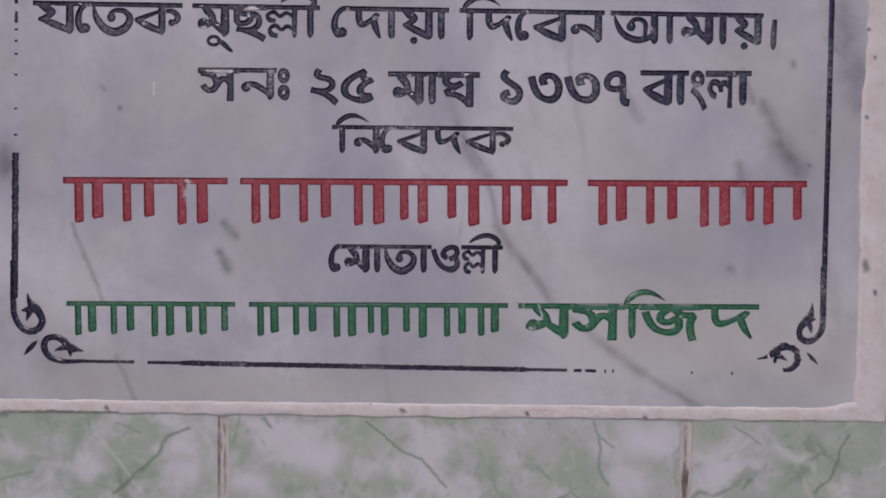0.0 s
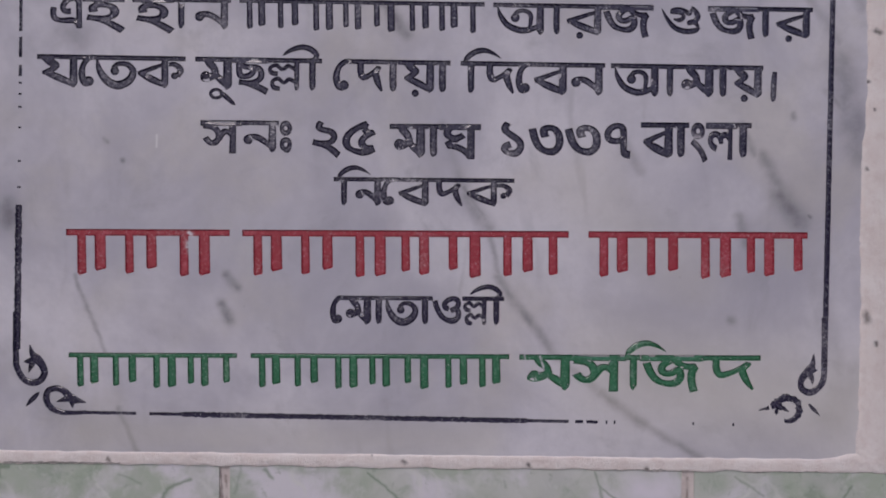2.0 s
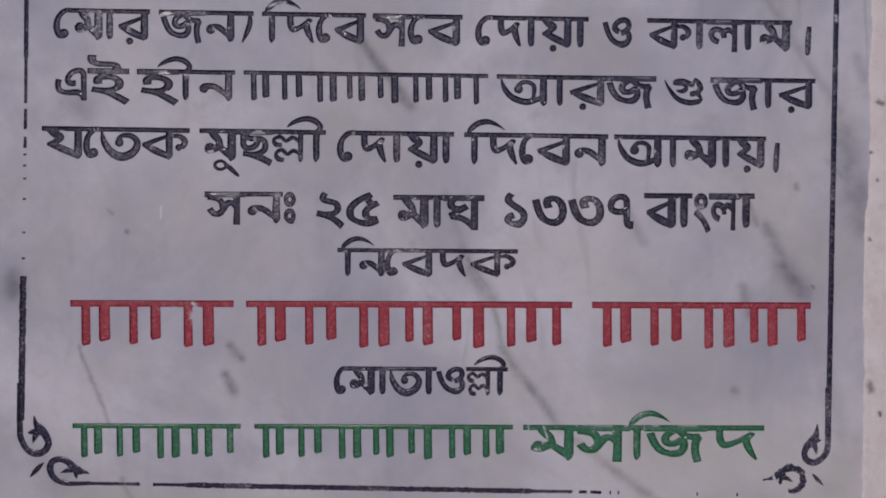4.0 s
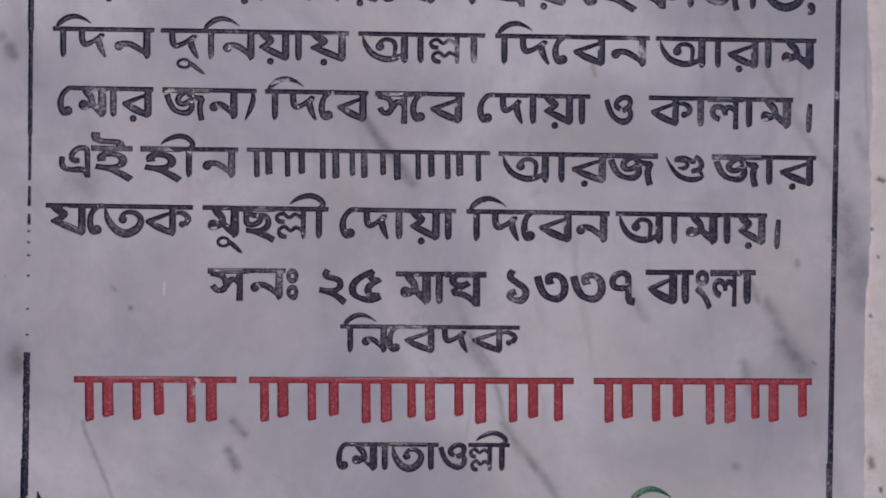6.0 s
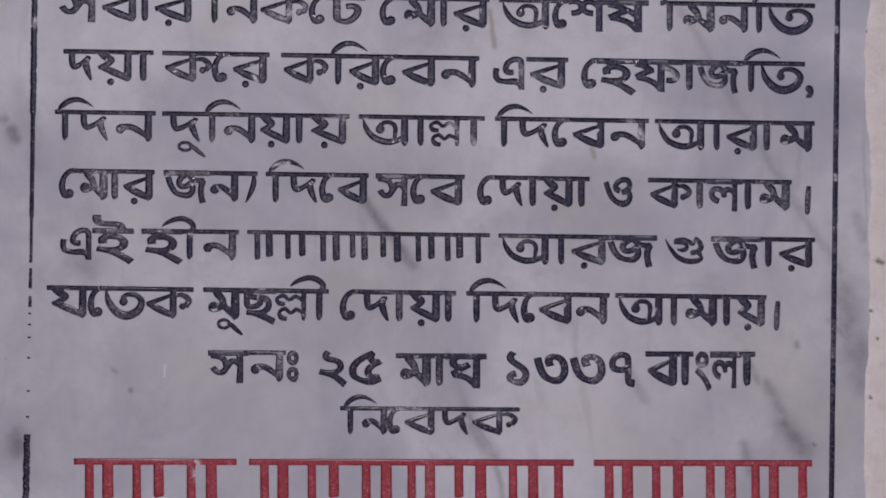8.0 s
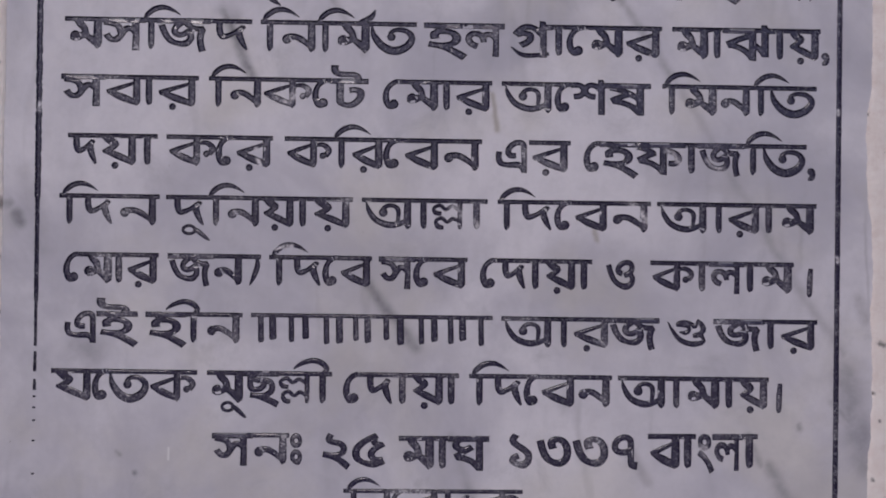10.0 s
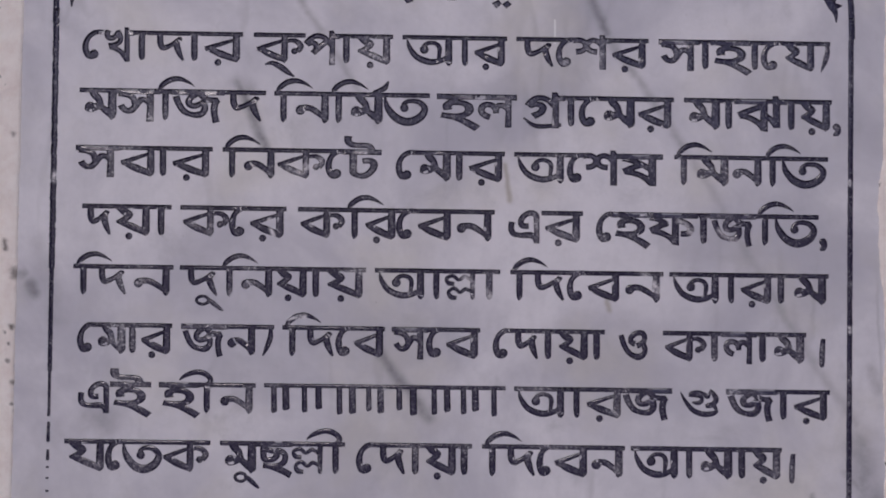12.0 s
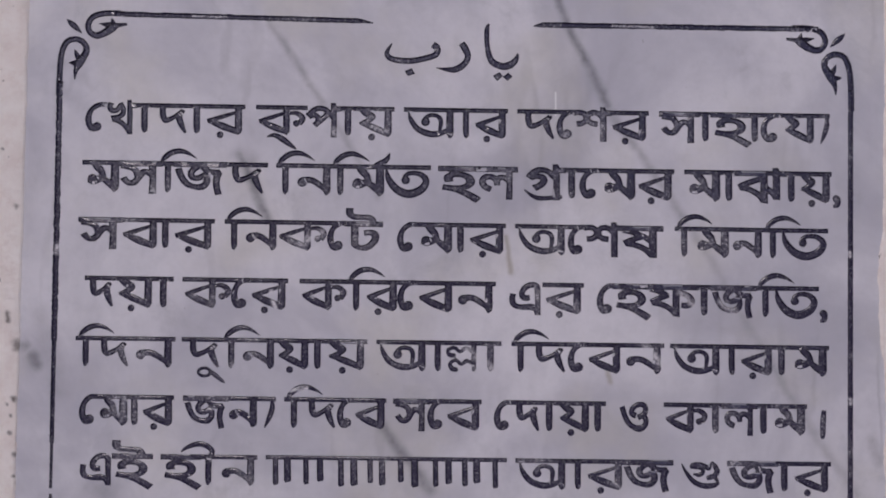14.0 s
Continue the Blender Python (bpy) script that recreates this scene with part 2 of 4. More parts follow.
# what is printed on the tiles below the plaque: dark and light veins, pale and deep patches
TILE_DARK = [
    (-139.5, -136.8, -129.7, -128.1, 1.1, 0.75), (-129.7, -128.1, -119.9, -119.4, 1.1, 0.75), (-119.9, -119.4, -115.7, -110.7, 1.1, 0.75), (-115.7, -110.7, -107.1, -107.0, 1.1, 0.75), (-29.6, -104.2, -16.8, -114.8, 0.9, 0.7),
    (-16.8, -114.8, -5.6, -121.4, 0.9, 0.7), (-5.6, -121.4, 5.5, -133.0, 0.9, 0.7), (69.4, -103.7, 71.9, -109.9, 0.8, 0.6), (71.9, -109.9, 78.4, -115.4, 0.8, 0.6), (71.9, -109.9, 72.0, -124.8, 1.0, 0.6),
    (72.0, -124.8, 76.1, -131.3, 1.0, 0.6), (131.1, -105.2, 143.1, -113.8, 0.8, 0.5), (181.1, -109.5, 178.3, -115.7, 1.0, 0.75), (178.3, -115.7, 174.8, -126.1, 1.0, 0.75), (174.8, -126.1, 167.0, -134.9, 1.0, 0.75),
    (-188.5, -130.0, -174.3, -127.0, 0.9, 0.5), (-137.7, -105.9, -127.9, -109.5, 0.8, 0.4), (44.9, -124.4, 51.1, -129.1, 0.9, 0.5), (-74.5, -103.1, -70.8, -106.6, 1.2, 0.7), (135.9, -132.5, 138.9, -129.0, 1.4, 0.6),
    (159.9, -127.4, 163.6, -123.9, 3.0, 0.6), (-188.3, -102.9, -185.3, -102.4, 1.2, 0.8), (-84.3, -102.7, -87.5, -113.1, 0.9, 0.35),
]
TILE_LIGHT = [
    (-146.8, -109.6, -135.1, -125.1, 1.0, 0.5), (-135.1, -125.1, -126.8, -136.0, 1.0, 0.5), (148.6, -114.6, 166.0, -123.2, 3.0, 0.5), (-31.5, -130.2, -19.2, -115.3, 2.0, 0.35),
]
TILE_PALE = [
    (-113.7, -125.5, -106.4, -127.0, 7.5, 0.8), (-84.8, -130.9, -76.4, -132.3, 8.5, 0.9), (-54.1, -119.1, -45.7, -120.6, 8.5, 0.9), (88.7, -111.1, 99.6, -112.5, 11.0, 1), (121.5, -124.6, 128.9, -126.1, 7.5, 0.7),
    (-4.0, -115.2, 2.5, -116.7, 6.5, 0.6), (-184.7, -117.2, -179.8, -118.6, 5.0, 0.6), (73.2, -114.9, 80.6, -116.3, 7.5, 0.6), (-32.0, -124.0, -26.1, -125.4, 6.0, 0.5), (80.0, -129.7, 88.9, -131.2, 9.0, 0.7),
]
TILE_DEEP = [
    (-182.8, -122.1, -176.9, -123.6, 6.0, 0.6), (-87.5, -114.3, -81.1, -115.8, 6.5, 0.6), (174.7, -121.9, 182.1, -123.4, 7.5, 0.5), (9.6, -115.1, 16.0, -116.6, 6.5, 0.4), (-133.4, -126.9, -126.0, -128.3, 7.5, 0.5),
    (118.3, -107.3, 124.2, -108.7, 6.0, 0.4),
]


def glaze():
    """Glazed wall tile, printed as green and white marble."""
    n = Nodes("green_marble_glaze")
    info = n.add("ShaderNodeObjectInfo")
    shift = n.vec("SCALE", (7.1, 3.3, 5.7), None, info.outputs["Random"])
    co = n.vec("ADD", n.co, shift)
    a = n.ramp(n.noise(24, 6, 0.62, co, 0.3), 0.36, 0.60)
    b = n.ramp(n.noise(30, 5, 0.6, n.vec("ADD", co, (3.0, 1.0, 2.0)), 0.25), 0.48, 0.66)
    body = n.mix(a, (0.568, 0.589, 0.55), (0.43, 0.494, 0.404))
    grey = n.ramp(n.noise(48, 5, 0.62, n.vec("ADD", co, (1.0, 5.0, 8.0)), 0.4), 0.46, 0.64)
    body = n.mix(n.math("MULTIPLY", grey, 0.55), body, (0.516, 0.533, 0.516))
    dark = n.ramp(n.noise(85, 6, 0.66, co, 0.5), 0.52, 0.70)
    body = n.mix(n.math("MULTIPLY", dark, 0.6), body, (0.301, 0.378, 0.284))
    body = n.mix(n.math("MULTIPLY", b, 0.9), body, (0.74, 0.714, 0.765))
    pale = n.ramp(n.noise(150, 5, 0.6, co, 0.6), 0.54, 0.72)
    body = n.mix(n.math("MULTIPLY", pale, 0.4), body, (0.671, 0.688, 0.671))
    fleck = n.ramp(n.noise(210, 4, 0.6, n.vec("ADD", co, (9.0, 2.0, 4.0)), 0.3), 0.60, 0.74)
    body = n.mix(n.math("MULTIPLY", fleck, 0.5), body, (0.292, 0.344, 0.284))
    shake = n.vec("SCALE", n.vec("SUBTRACT", n.colour_noise(24, 4), (0.5, 0.5, 0.5)), None, 0.05)
    for scale, wide, fade, depth, tint in ((17, 0.030, 0.47, 0.6, (0.198, 0.258, 0.181)), (26, 0.05, 0.52, 0.35, (0.258, 0.318, 0.241)), (11, 0.028, 0.46, 0.6, (0.705, 0.714, 0.679)), (21, 0.05, 0.5, 0.4, (0.688, 0.697, 0.671))):
        vein = n.add("ShaderNodeTexVoronoi")
        vein.feature = "DISTANCE_TO_EDGE"
        n.put(vein.inputs["Vector"], n.vec("ADD", n.vec("ADD", co, shake), (scale * 0.37, 0.0, scale * 0.11)))
        vein.inputs["Scale"].default_value = scale
        line_ = n.ramp(vein.outputs["Distance"], 0.0, n.ramp(n.noise(40, 3, 0.5, co), 0.3, 0.7, wide * 0.3, wide * 1.6), 1.0, 0.0)
        line_ = n.math("MULTIPLY", line_, n.ramp(n.noise(20, 3, 0.5, n.vec("ADD", co, (0.0, scale * 1.0, 0.0))), fade, fade + 0.12))
        body = n.mix(n.math("MULTIPLY", line_, depth), body, tint)
    place = n.add("ShaderNodeNewGeometry").outputs["Position"]
    noisy = n.vec("ADD", place, n.vec("SCALE", n.vec("SUBTRACT", n.colour_noise(90, 4), (0.5, 0.5, 0.5)), None, 0.010))
    wavy = n.vec("ADD", place, n.vec("SCALE", n.vec("SUBTRACT", n.colour_noise(130, 3), (0.5, 0.5, 0.5)), None, 0.004))
    for table, co_, tint in ((TILE_DEEP, noisy, (0.36, 0.44, 0.34)), (TILE_PALE, noisy, (0.74, 0.71, 0.77)), (TILE_LIGHT, wavy, (0.70, 0.72, 0.68)), (TILE_DARK, wavy, (0.21, 0.28, 0.20))):
        body = n.mix(n.most(co_, table), body, tint)
    n.bump(n.noise(120, 2), 0.05, 0.001)
    return n.done(body, 0.22, 0.5)


def rough(name, a, b, scale, gloss=0.85):
    n = Nodes(name)
    body = n.mix(n.ramp(n.noise(scale, 6, 0.65), 0.3, 0.7), a, b)
    body = n.mix(n.math("MULTIPLY", n.ramp(n.noise(scale * 9, 4), 0.55, 0.75), 0.4), body, tuple(c * 0.6 for c in a))
    n.bump(n.noise(scale * 12, 5), 0.4, 0.002)
    return n.done(body, gloss, 0.3)


def grout():
    n = Nodes("old_grout")
    body = n.mix(n.ramp(n.noise(90, 6, 0.65), 0.35, 0.7), (0.598, 0.528, 0.502), (0.704, 0.651, 0.625))
    lay = n.add("ShaderNodeMapping")
    n.put(lay.inputs["Vector"], n.moved(0.002, 120))
    lay.inputs["Scale"].default_value = (1.0, 1.0, 0.06)
    crack = n.ramp(n.noise(330, 3, 0.6, lay.outputs[0]), 0.54, 0.64)
    body = n.mix(n.math("MULTIPLY", crack, n.ramp(n.noise(50, 4), 0.35, 0.6)), body, (0.176, 0.141, 0.123))
    for x in (109.9, -91.2):
        dirt = n.math("MULTIPLY", n.streak(n.moved(0.0012, 300), x, -106.0, x + 0.4, -190.0, 0.8), n.ramp(n.noise(120, 4), 0.35, 0.6))
        body = n.mix(n.math("MULTIPLY", dirt, 0.75), body, (0.20, 0.155, 0.13))
    n.bump(n.noise(500, 5), 0.5, 0.001)
    return n.done(body, 0.85, 0.25)


MARBLE, PLASTER, GLAZE = marble(), plaster(), glaze()
black = paint("black_enamel", (0.028, 0.022, 0.062), wear=0.665)
red = paint("red_enamel", (0.437, 0.0336, 0.0588), chip=(0.571, 0.378, 0.386), wear=0.69)
green = paint("green_enamel", (0.0294, 0.176, 0.0798), chip=(0.336, 0.462, 0.378), wear=0.69)
# paler enamel for mid-stroke: its gloss sheen painted into the colour, with the wear
WORN_SHEEN = {black: paint("black_enamel_worn_sheen", (0.033, 0.027, 0.066), wear=0.645, worn_sheen=(0.105, 0.0966, 0.139)),
        red: paint("red_enamel_worn_sheen", (0.47, 0.0504, 0.0756), chip=(0.571, 0.378, 0.386), wear=0.68, worn_sheen=(0.504, 0.109, 0.143)),
        green: paint("green_enamel_worn_sheen", (0.0378, 0.21, 0.101), chip=(0.336, 0.462, 0.378), wear=0.68, worn_sheen=(0.0924, 0.286, 0.16))}
GROUT = grout()
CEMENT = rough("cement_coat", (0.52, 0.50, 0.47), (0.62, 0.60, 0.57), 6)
CONCRETE = rough("grey_concrete", (0.30, 0.29, 0.28), (0.40, 0.39, 0.37), 3)

# ---------------------------------------------------------------- helpers


def mesh_of(name, bm, material):
    me = bpy.data.meshes.new(name)
    bm.to_mesh(me)
    bm.free()
    me.materials.append(material)
    return me


def part(name, bm, material, parent=None, label=""):
    ob = new(name, mesh_of(name, bm, material))
    if parent:
        ob.parent = parent
        ob.matrix_parent_inverse = Matrix.Translation(-parent.location)
    return tagged(ob, label)


def box(bm, x0, x1, y0, y1, z0, z1, bevel=0.0):
    """A box in metres; its edges are rounded off by bevel."""
    made = bmesh.ops.create_cube(bm, size=1.0)["verts"]
    bmesh.ops.scale(bm, vec=(x1 - x0, y1 - y0, z1 - z0), verts=made)
    bmesh.ops.translate(bm, vec=((x0 + x1) / 2, (y0 + y1) / 2, (z0 + z1) / 2), verts=made)
    if bevel:
        edges = list({e for v in made for e in v.link_edges})
        bmesh.ops.bevel(bm, geom=edges, offset=bevel, segments=2, affect="EDGES")


def at(x, z, y=0.0):
    """A place on the plaque, from mm."""
    return Vector((OX + x * MM, y, OZ + z * MM))


def smooth_line(points, steps=5):
    """Points with widths, with a smooth curve run through them."""
    pts = [Vector(p) for p in points]
    out = []
    for i in range(len(pts) - 1):
        a, b, c, d = pts[max(i - 1, 0)], pts[i], pts[i + 1], pts[min(i + 2, len(pts) - 1)]
        for k in range(steps):
            t = k / steps
            out.append(0.5 * (2 * b + (c - a) * t + (2 * a - 5 * b + 4 * c - d) * t * t + (3 * b - a - 3 * c + d) * t ** 3))
    return out + [pts[-1]]


# ---------------------------------------------------------------- carving
# Each carved part of the plaque is a set of outlines in mm; what several outlines cover is cut once.
CARVED = []


class Cut:
    def __init__(self, name, material, label="", kind=""):
        self.name, self.material, self.label, self.kind, self.outlines = name, material, label, kind, []
        CARVED.append(self)

    def add(self, points, hole=False):
        self.outlines.append((points, hole))


def stroke(cut, points, steps=5, ragged=0.0, keep=None):
    """A carved stroke. points: x, z, width in mm. keep: whether the paint is still there, by x and z."""
    line_ = smooth_line(points, steps) if steps > 1 else [Vector(p) for p in points]
    last = None
    for i, p in enumerate(line_):
        a, b = line_[max(i - 1, 0)], line_[min(i + 1, len(line_) - 1)]
        way = Vector((b.x - a.x, b.y - a.y))
        way = way.normalized() if way.length > 1e-6 else Vector((1, 0))
        side = Vector((-way.y, way.x))
        w1 = p.z / 2 * (1 + ragged * noise.noise((p.x * 0.9, p.y * 0.9, 1.0)))
        w2 = p.z / 2 * (1 + ragged * noise.noise((p.x * 0.9, p.y * 0.9, 7.0)))
        if keep and not keep(p.x, p.y):
            last = None
            continue
        row = ((p.x + side.x * w1, p.y + side.y * w1), (p.x - side.x * w2, p.y - side.y * w2))
        if last:
            cut.add([last[0], last[1], row[1], row[0]])
        last = row


# ---------------------------------------------------------------- letters
GLYPHS = {}
HEAVY = 0.026        # how much bolder the letters are cut than the font draws them


def load_glyphs(chars):
    """The built-in font's letters: their outlines, whether each is a hole, and the pen's advance."""
    made = {}
    for ch in chars:
        for text in (ch, ch + "।"):
            curve = bpy.data.curves.new("letter", "FONT")
            curve.body, curve.resolution_u, curve.fill_mode = text, 3, "NONE" if text == ch else "FRONT"
            made[text] = new("letter", curve)
    graph = bpy.context.evaluated_depsgraph_get()
    graph.update()
    for ch in chars:
        me = made[ch].evaluated_get(graph).to_mesh()
        near = {}
        for e in me.edges:
            i, j = e.vertices
            near.setdefault(i, []).append(j)
            near.setdefault(j, []).append(i)
        loops, seen = [], set()
        for start in range(len(me.vertices)):
            if start in seen or start not in near:
                continue
            loop, here = [], start
            while here is not None:
                seen.add(here)
                loop.append(me.vertices[here].co.to_2d())
                here = next((k for k in sorted(near[here]) if k not in seen), None)
            clean = [p for k, p in enumerate(loop) if (p - loop[k - 1]).length > 1e-4]
            loops.append((clean, area(clean)))
        ink = max(loops, key=lambda l: abs(l[1]))[1]
        outlines = []
        for loop, size in loops:
            ccw = loop if size > 0 else loop[::-1]
            hole = (size > 0) != (ink > 0)
            outlines.append((fattened(ccw, -HEAVY if hole else HEAVY), hole))
        more = made[ch + "।"].evaluated_get(graph).to_mesh()
        GLYPHS[ch] = outlines, max(v.co.x for v in more.vertices) - 0.275
    for ob in made.values():
        data = ob.data
        bpy.data.objects.remove(ob)
        bpy.data.curves.remove(data)


def area(loop):
    return sum(a.x * b.y - b.x * a.y for a, b in zip(loop, loop[1:] + loop[:1])) / 2


def fattened(loop, by):
    out = []
    for k, p in enumerate(loop):
        a, b = (p - loop[k - 1]).normalized(), (loop[(k + 1) % len(loop)] - p).normalized()
        n = Vector((a.y + b.y, -a.x - b.x))
        n = n.normalized() / max(0.6, math.sqrt(max(0.0, (1 + a.dot(b)) / 2))) if n.length > 1e-3 else Vector((a.y, -a.x))
        out.append(p + n * by)
    return out


def letter(cut, ch, x0, sx, top, sz, slope):
    """One letter with its pen at x0 (mm) and its head line's top at the line's height."""
    for loop, hole in GLYPHS[ch][0]:
        pts = []
        for p in loop:
            x = x0 + p.x * sx
            z = (p.y - 0.645) * sz
            z -= max(0.0, 0.12 - p.y) * 0.9 * max(-0.12, min(0.12, p.x - 0.45 * GLYPHS[ch][1])) * sz * 2      # slanted ends, as a chisel leaves them
            pts.append((x, top + slope * x + z))
        cut.add(pts, hole)


# Letters whose carved shape differs from the font's: strokes (parts of the cell's width, of the letter's height, and the width), and round ends
SIGNS, DOTS = {}, {}
STEM = [(0.86, 0.04, 0.16), (0.86, 0.88, 0.17), (0.9, 1.04, 0.09)]
ROOF = [(0.86, 0.26, 0.07), (0.5, 0.42, 0.1), (0.08, 0.62, 0.12)]
FLOOR = [(0.08, 0.57, 0.08), (0.45, 0.78, 0.17), (0.88, 0.99, 0.13)]
SIGNS["ব"] = [STEM, ROOF, FLOOR]
SIGNS["র"] = [STEM, ROOF, FLOOR]
DOTS["র"] = [(0.4, 1.1, 0.105)]
SIGNS["ক"] = [[(0.6, 0.04, 0.15), (0.6, 0.88, 0.15), (0.63, 1.02, 0.08)], [(0.6, 0.26, 0.07), (0.32, 0.42, 0.1), (0.04, 0.6, 0.11)],
              [(0.04, 0.55, 0.08), (0.3, 0.76, 0.16), (0.62, 0.97, 0.12)], [(0.6, 0.3, 0.07), (0.8, 0.27, 0.11), (0.93, 0.45, 0.14), (0.86, 0.66, 0.12)]]
DOTS["ক"] = [(0.8, 0.66, 0.1)]
SIGNS["ন"] = [STEM, [(0.2, 0.6, 0.16), (0.42, 0.56, 0.14), (0.62, 0.68, 0.14), (0.88, 0.95, 0.1)]]
DOTS["ন"] = [(0.22, 0.65, 0.14)]
SIGNS["দ"] = [[(0.26, 0.05, 0.14), (0.26, 0.4, 0.15), (0.34, 0.6, 0.14), (0.56, 0.5, 0.11), (0.82, 0.26, 0.12)], [(0.86, 0.24, 0.06), (0.72, 0.44, 0.15), (0.78, 0.75, 0.14), (0.9, 1.05, 0.05)]]
SIGNS["ত"] = [[(0.02, 0.12, 0.04), (0.08, 0.5, 0.14), (0.28, 0.86, 0.18), (0.55, 0.99, 0.19), (0.82, 0.82, 0.18), (0.92, 0.52, 0.15), (0.78, 0.3, 0.12), (0.55, 0.28, 0.1), (0.42, 0.42, 0.1)]]
DOTS["ত"] = [(0.46, 0.52, 0.125)]
SIGNS["য"] = [STEM, [(0.1, 0.1, 0.08), (0.3, 0.26, 0.17), (0.46, 0.36, 0.12), (0.3, 0.52, 0.13), (0.1, 0.62, 0.07)], [(0.1, 0.58, 0.07), (0.45, 0.74, 0.16), (0.88, 0.99, 0.13)]]
SIGNS["\u09df"] = SIGNS["য"]
DOTS["\u09df"] = [(0.42, 1.1, 0.105)]
SIGNS["ম"] = [[(u, v, w * 1.12) for u, v, w in STEM], [(0.3, 0.04, 0.16), (0.36, 0.2, 0.17), (0.49, 0.38, 0.16), (0.56, 0.62, 0.13)],
              [(0.12, 0.7, 0.08), (0.26, 0.7, 0.18), (0.44, 0.64, 0.16), (0.58, 0.56, 0.1)], [(0.46, 0.55, 0.1), (0.7, 0.78, 0.16), (0.9, 0.99, 0.13)]]
DOTS["ম"] = [(0.26, 0.66, 0.155)]
SIGNS["অ"] = [STEM, [(0.05, 0.16, 0.03), (0.1, 0.45, 0.11), (0.24, 0.78, 0.14), (0.48, 0.95, 0.15), (0.7, 0.9, 0.13), (0.86, 0.74, 0.08)], [(0.36, 0.42, 0.1), (0.46, 0.28, 0.1), (0.6, 0.29, 0.1), (0.68, 0.46, 0.11), (0.66, 0.86, 0.08)]]
DOTS["অ"] = [(0.38, 0.52, 0.135)]
SIGNS["আ"] = [[(u * 0.76, v, w) for u, v, w in line_] for line_ in SIGNS["অ"]] + [[(0.89, 0.04, 0.14), (0.89, 0.88, 0.14), (0.92, 1.03, 0.08)]]
DOTS["আ"] = [(0.29, 0.52, 0.135)]
SIGNS["া"] = [[(0.5, 0.04, 0.17), (0.5, 0.86, 0.17), (0.58, 1.03, 0.09)]]
SIGNS["ে"] = [[(1.0, 0.07, 0.1), (0.6, 0.1, 0.12), (0.26, 0.3, 0.12), (0.14, 0.62, 0.15), (0.28, 0.92, 0.14), (0.56, 0.95, 0.12)]]
DOTS["ে"] = [(0.56, 0.87, 0.14)]


HEADED = "হসলজফটঘঝষছই"         # letters of the font that hang from the head line


